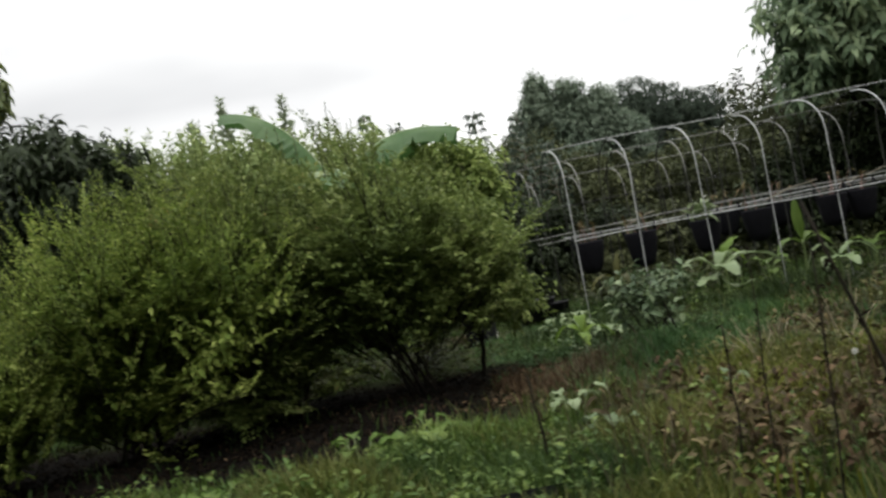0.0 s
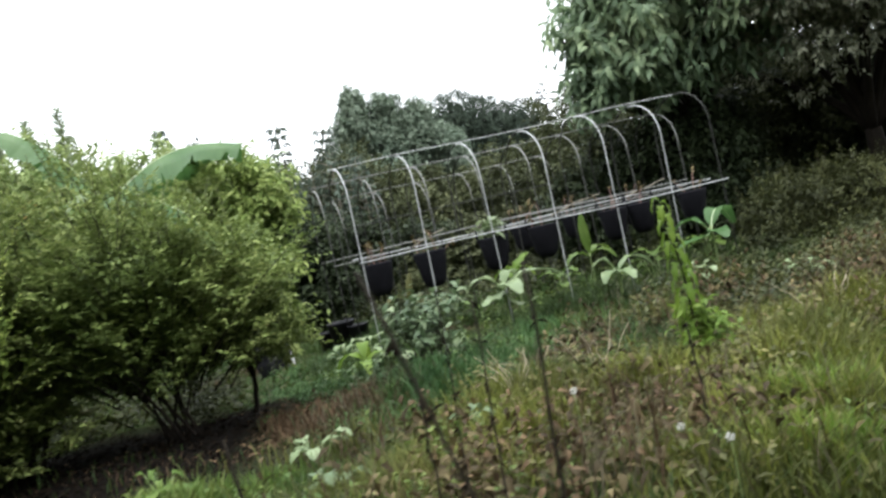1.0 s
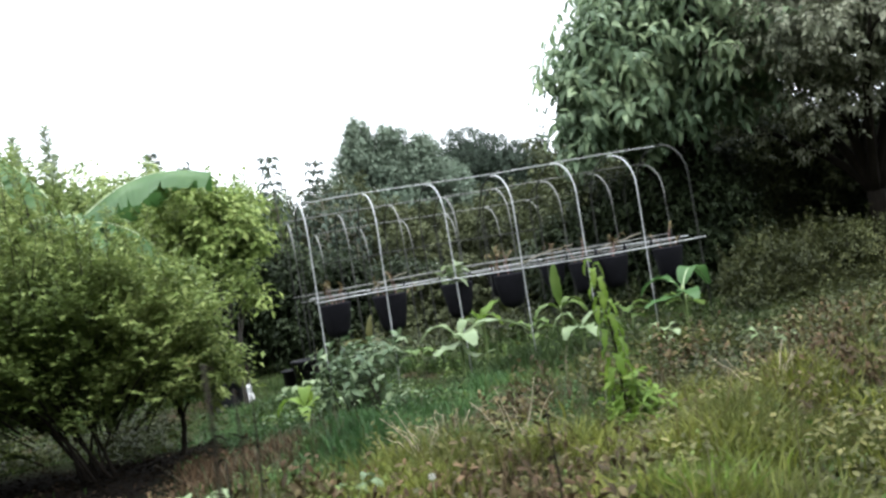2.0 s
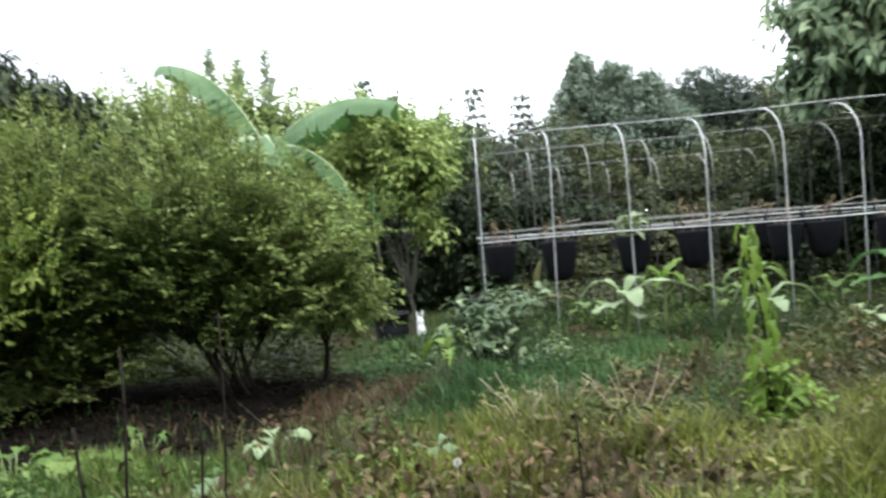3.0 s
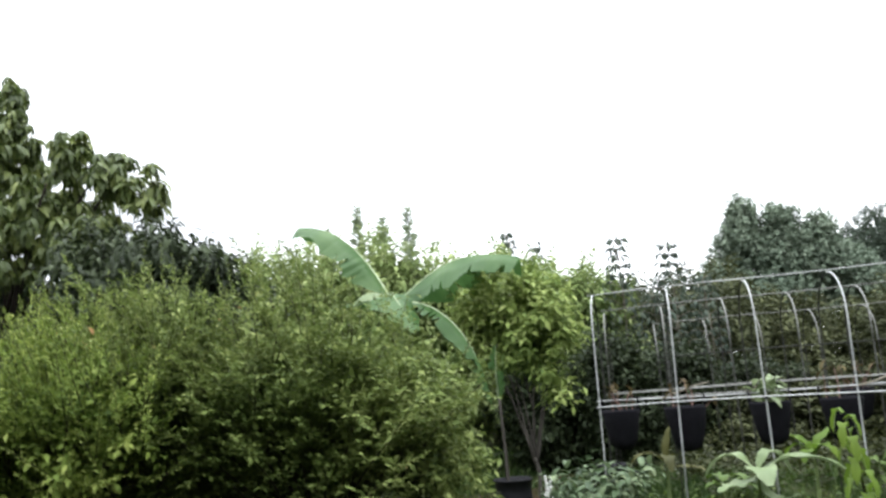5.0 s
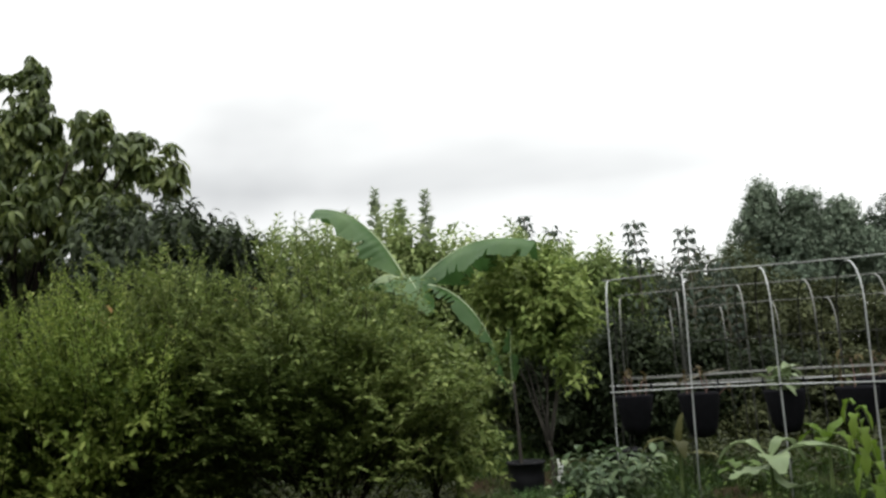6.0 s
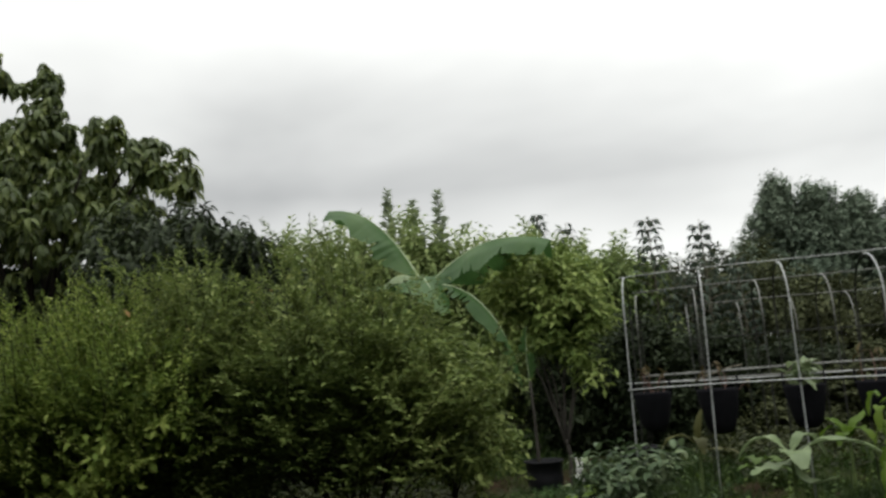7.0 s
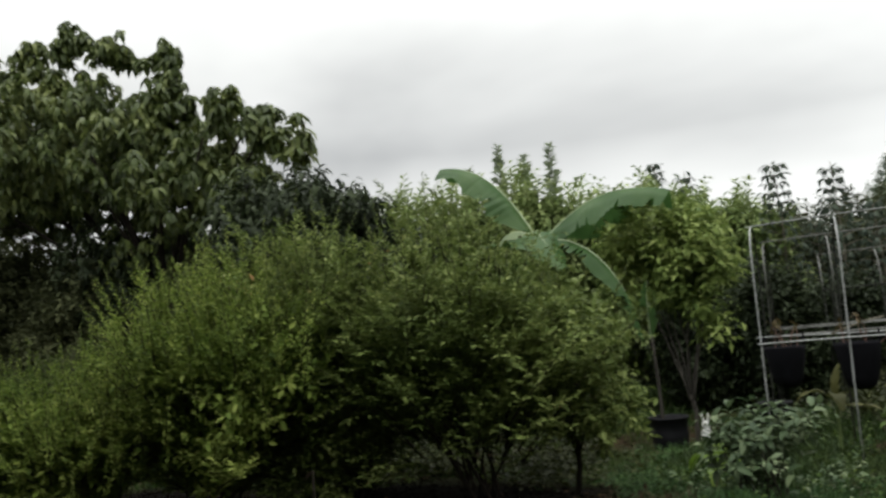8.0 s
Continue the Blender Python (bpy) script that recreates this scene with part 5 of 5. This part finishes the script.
def weeds(name, n, boxes, h0, h1, size, mat, label, per=9, slim=0.5, shape=SMALL, clear=True, category="weeds", flat=0.3, clumps=0):
    x, y = scatter(n, boxes, clumps)
    ok = keep_out(x, y) if clear else np.ones(len(x), bool)
    if mat not in (RED_LITTER, DRY_LEAF):
        ok &= ~bare(x, y) | (rng.random(len(x)) < 0.2)
    x, y = x[ok], y[ok]
    m = len(x)
    h = rng.uniform(h0, h1, m)
    t = (np.arange(per) + 1) / per
    p = np.stack([x[:, None] + rng.normal(0, 0.02, (m, per)), y[:, None] + rng.normal(0, 0.02, (m, per)), gz(x, y)[:, None] + h[:, None] * t[None]], -1)
    turn = np.arange(per)[None] * 2.4 + rng.random((m, 1)) * 6.28
    al = np.stack([np.cos(turn), np.sin(turn), flat + 0.4 * rng.normal(size=turn.shape)], -1)
    up = np.array([0, 0, 1.0]) + rng.normal(0, 0.35, al.shape)
    s = (size * rng.uniform(0.6, 1.3, (m, per)) * (1.15 - 0.5 * t)[None]).ravel()
    return tagged(new(name, leaves(name, p.reshape(-1, 3), al.reshape(-1, 3), up.reshape(-1, 3), s, s * slim, mat, shape)), label, category, "", "stuff")


blades("turf", 60000, [(1.2, 6.6, 6.2, 9.6, 1)], 0.03, 0.11, 0.005, TURF, "dense green turf of the clearing", clump=0.25)
weeds("ground_cover", 9500, [(1.2, 6.6, 6.0, 9.8, 3), (0.2, 2.0, 7.6, 11.0, 0.8), (1.4, 6.5, 4.6, 6.2, 0.5)], 0.02, 0.10, 0.042, TURF, "matted low green weeds of the clearing", per=8, clumps=1500)
weeds("creeping_weeds", 2600, [(1.2, 6.6, 5.6, 9.8, 1)], 0.02, 0.12, 0.05, OLIVE_LEAF, "olive creeping weeds in the turf", per=8, clumps=260)
blades("lush_grass", 15000, [(1.1, 2.9, 5.9, 7.7, 1), (3.0, 5.0, 8.2, 9.4, 0.8)], 0.08, 0.24, 0.006, TURF, "lush blue-green grass round the leafy shrub", clump=0.5, freq=3.0)
blades("short_grass", 90000, [(0.4, 7, 6.4, 13.6, 3), (-3.5, 1.2, 8.6, 14, 0.4), (1.2, 6, 5.0, 7, 1)], 0.04, 0.14, 0.006, GRASS, "short green grass of the clearing")
blades("tall_grass", 30000, [(-2.6, 2.0, 2.6, 4.5, 2.0), (2.2, 7, 2.4, 6.5, 0.25)], 0.08, 0.24, 0.006, GRASS, "tall green grass along the path", clump=0.8)
blades("yellow_grass", 100000, [(-2.0, 1.2, 2.6, 4.4, 0.9), (1.0, 6.6, 2.4, 5.8, 3), (3.6, 8.0, 5.0, 9.0, 1.0)], 0.08, 0.30, 0.006, YELLOW_GRASS, "yellow-green grass in the foreground of the clearing", clump=1.1, freq=3.1)
blades("coarse_tufts", 19000, [(1.9, 3.6, 4.4, 5.7, 1), (3.5, 5.6, 4.6, 6.2, 1), (2.0, 4.5, 2.8, 4.4, 1.1)], 0.12, 0.34, 0.0075, COARSE_GRASS, "coarse yellow-green grass tufts in the clearing", clump=1.5, freq=4.2)
blades("green_tufts", 1500, [(2.9, 3.5, 2.5, 3.1, 1), (3.3, 3.9, 3.6, 4.1, 0.6)], 0.14, 0.34, 0.008, REED_LEAF, "fresh green grass tufts beside the path", clump=1.0, freq=5.0)
blades("dry_grass", 8000, [(1.2, 7.5, 2.6, 7.4, 3), (0.8, 1.8, 6.4, 7.6, 0.1)], 0.06, 0.30, 0.005, DRY_GRASS, "dry straw-coloured grass among the weeds", clump=0.9)
blades("rust_grass", 7000, [(0.2, 1.4, 6.3, 8.0, 1), (2.7, 3.4, 6.4, 7.4, 0.5), (4.2, 6.5, 6.4, 7.6, 0.6)], 0.05, 0.18, 0.006, RED_LITTER, "rust-brown withered grass", clump=0.9)
blades("weed_stalks", 800, [(1.0, 3.2, 2.8, 5.2, 2), (3.2, 7.0, 4.0, 7.5, 1.4)], 0.25, 0.62, 0.0035, DRY_GRASS, "upright dry weed stalks", clump=0.9)
blades("dark_stalks", 1100, [(1.2, 3.0, 3.0, 5.0, 2), (3.2, 7.0, 4.5, 7.5, 1.4)], 0.25, 0.6, 0.004, RUST_LEAF, "upright dark brown weed stalks", clump=0.9)
blades("bed_grass", 900, [(-3.5, 0.8, 4.9, 7.2, 1)], 0.04, 0.16, 0.005, GRASS, "sparse grass on the dark bed", clear=False, clump=0.9)
blades("bed_straw", 700, [(-2.0, 1.0, 4.9, 7.2, 1), (-0.4, 1.2, 5.2, 7.0, 1.5)], 0.03, 0.14, 0.005, RUST_LEAF, "dead brown grass on the dark bed", clear=False, clump=0.9)
blades("edge_grass", 17000, [(-2.4, 1.7, 3.0, 4.7, 1), (-1.2, 1.2, 4.3, 5.0, 0.5)], 0.08, 0.22, 0.006, WEED_LEAF, "fresh bright green grass along the bed's edge", clump=0.9, freq=3.4)
blades("path_grass", 60000, [(-4, 7, -3.0, 2.8, 1)], 0.02, 0.09, 0.006, YELLOW_GRASS, "short trodden grass of the path", clear=False, clump=0.6)
blades("lawn_beyond", 60000, [(-10, -0.4, 12, 19, 1), (-6.5, -3.2, 7.6, 12, 0.6), (1.0, 7.5, 11.4, 18, 1.2)], 0.08, 0.26, 0.010, GRASS, "green grass below the trees and frames")
weeds("path_edge_weeds", 280, [(-2.4, 1.8, 2.9, 4.7, 1)], 0.06, 0.22, 0.085, WEED_LEAF, "bright broad-leaved weeds along the path", per=8, slim=0.6, shape=LARGE, clumps=110)
weeds("broadleaf_weeds", 1000, [(-2.4, 1.6, 2.9, 4.4, 2), (1.6, 5.5, 3.0, 6.0, 1.4), (0.8, 6, 6.5, 10.5, 0.8)], 0.06, 0.24, 0.06, WEED_LEAF, "bright green broad-leaved weeds", per=8, clumps=170)
weeds("yellow_weeds", 600, [(2.0, 7.2, 2.8, 7.0, 1)], 0.05, 0.24, 0.065, OLIVE_WEED, "yellow-green weeds in the clearing", per=8, clumps=60)
weeds("grey_weeds", 70, [(0.9, 2.4, 7.6, 9.6, 1)], 0.08, 0.3, 0.09, BLUE_LEAF, "grey-green low weeds in the clearing", per=7, clumps=30, shape=LARGE)
weeds("olive_weeds", 1900, [(2.2, 7.5, 2.9, 6.0, 1), (4.4, 7.6, 6, 8, 0.4)], 0.06, 0.28, 0.085, OLIVE_WEED, "olive and yellowing broad-leaved weeds", per=8, clumps=170)
weeds("withered_weeds", 560, [(1.3, 3.2, 3.0, 5.2, 1.8), (3.8, 7.6, 4.6, 8.4, 1.8), (2.8, 3.6, 6.5, 7.3, 0.2)], 0.08, 0.38, 0.1, DRY_LEAF, "withered brown weeds with curled leaves", flat=-0.3, per=8, clumps=110, shape=LARGE)
weeds("rust_weeds", 360, [(1.6, 3.2, 3.2, 5.2, 1.0), (4.2, 7.6, 5.4, 8.6, 2.0)], 0.1, 0.36, 0.085, RED_LITTER, "rust-brown dead weeds", flat=-0.4, per=9, clumps=55, shape=LARGE)
weeds("bed_weeds", 520, [(-3.6, 0.0, 8.4, 9.8, 1)], 0.15, 0.5, 0.08, OLIVE_LEAF, "dark olive weeds behind the berry bushes", per=11, clear=False, clumps=90)
weeds("frame_weeds", 70, [(0.9, 6.6, 9.6, 11.4, 1)], 0.12, 0.36, 0.08, WEED_LEAF, "knee-high green weeds under the pipe frame", per=11)
weeds("between_weeds", 420, [(1.6, 7.4, 11.3, 15.5, 1)], 0.2, 0.6, 0.09, OLIVE_LEAF, "knee-high olive weeds between the pipe frames", per=13, clumps=170)
weeds("back_weeds", 700, [(1.4, 7.4, 12.6, 17.5, 1)], 0.15, 0.45, 0.11, OLIVE_LEAF, "olive weeds behind the frames", per=12, clumps=160)
blades("frame_grass", 24000, [(0.6, 6.8, 9.0, 11.6, 1)], 0.1, 0.26, 0.007, LUSH_GRASS, "long grass under the pipe frame")
weeds("green_bank_weeds", 1300, [(4.4, 8.2, 6.6, 10.0, 1)], 0.10, 0.36, 0.08, OLIVE_LEAF, "olive-green weeds on the bank by the frame")


def litter(name, n, boxes, size, mat, label):
    x, y = scatter(n, boxes)
    z = gz(x, y) + rng.uniform(0.004, 0.03, n)
    s = size * rng.uniform(0.5, 1.2, n)
    return tagged(new(name, leaves(name, np.c_[x, y, z], np.c_[rng.normal(size=(n, 2)), rng.normal(0, 0.25, n)], np.c_[rng.normal(0, 0.3, (n, 2)), np.ones(n)], s, s * 0.55, mat)), label, "leaf litter", "", "stuff")


litter("leaf_litter", 4200, [(-2.5, 0.6, 5.6, 8.6, 0.1), (0.35, 1.35, 6.2, 8.1, 2.4), (2.65, 3.45, 6.3, 7.3, 0.8), (1.5, 5, 5, 8, 0.8)], 0.055, RED_LITTER, "fallen brown leaves on bare soil")

# litter coloured near black as part of the shade on the bed
litter("shaded_bed_litter", 9000, [(-4.8, 0.5, 4.9, 8.4, 1)], 0.05, SHADE_LITTER, "fallen leaves darkened for the shade on the bed below the bushes")


def squash(x, y, h, n, size, mat, label):
    root = thing("broadleaf_plant", x, y, None, label, "plant", "broad-leaved plants near the path")
    for i in range(n):
        a = i * 2.4 + rng.normal(0, 0.4)
        hh = h * rng.uniform(0.5, 1.0)
        d = np.array([math.cos(a), math.sin(a), 0]) * rng.uniform(0.04, 0.14)
        b = d + np.array([0, 0, hh])
        part("stem", tubes("stem", [bent((0, 0, -0.02), b, d * 0.2, 0.006, 0.004, 5)], STEM_GREEN, 5), root)
        d2 = unit(d)
        long_leaf("leaf", [b, b + d2 * size * 0.3 + np.array([0, 0, 0.04]), b + d2 * size * 0.7 + np.array([0, 0, 0.03]), b + d2 * size - np.array([0, 0, 0.03])], size * 0.75, mat, root, nseg=9, tears=1, fold=0.2)
    return root


squash(0.91, 5.2, 0.2, 7, 0.14, BANANA_PALE, "low plant with pale lobed leaves in the grass")
squash(1.04, 4.2, 0.2, 6, 0.12, BLUE_LEAF, "low plant with grey-green lobed leaves among dry weeds")
squash(-1.45, 4.4, 0.16, 8, 0.15, WEED_LEAF, "rosette of pale upright leaves in the grass")
squash(-0.1, 4.8, 0.16, 3, 0.26, WEED_LEAF, "plant with broad upright bright green leaves")
squash(-0.18, 5.59, 0.18, 6, 0.085, WEED_LEAF, "small green plant at the edge of the dark bed")
squash(-0.58, 4.85, 0.22, 9, 0.13, WEED_LEAF, "leafy rosette of bright green leaves in the grass")
squash(1.9, 5.0, 0.2, 6, 0.11, BLUE_LEAF, "low plant with grey-green leaves in dry grass")
for x, y, h, n, s in ((2.5, 10.9, 0.4, 6, 0.2), (4.1, 11.2, 0.45, 6, 0.24), (5.3, 10.7, 0.45, 6, 0.24), (6.2, 11.0, 0.45, 6, 0.24)):
    squash(x, y, h, n, s, WEED_LEAF, "leafy green plant with broad leaves under the pipe frame")
for x, y, h, n, s in ((1.3, 9.4, 0.3, 7, 0.15), (1.6, 9.0, 0.28, 7, 0.16), (1.05, 9.9, 0.3, 6, 0.15), (5.05, 8.6, 0.25, 6, 0.15), (5.7, 7.6, 0.22, 6, 0.14)):
    squash(x, y, h, n, s, BANANA_PALE, "low plant with pale leaves in the grass")

# white seed heads on thin stalks
for x, y, h in ((2.3, 3.73, 0.46), (2.57, 3.11, 0.28), (2.57, 2.62, 0.33)):
    fl = thing("seed_head_weed", x, y, None, "thin weed stalk with a round white seed head", "weed", "seed heads in the grass")
    part("stalk", tubes("stalk", [bent((0, 0, -0.03), (0.02, 0, h), (0.01, 0, 0), 0.004, 0.002, 6, 0.004)], STEM_GREEN, 5), fl)
    k = unit(rng.normal(size=(60, 3)))
    part("seed_head", leaves("seed_head", np.array([0.02, 0, h]) + k * 0.006, k, np.cross(k, [0.3, 0.2, 0.9]), np.full(60, 0.013), np.full(60, 0.007), SEED), fl, "white fluffy seed head")
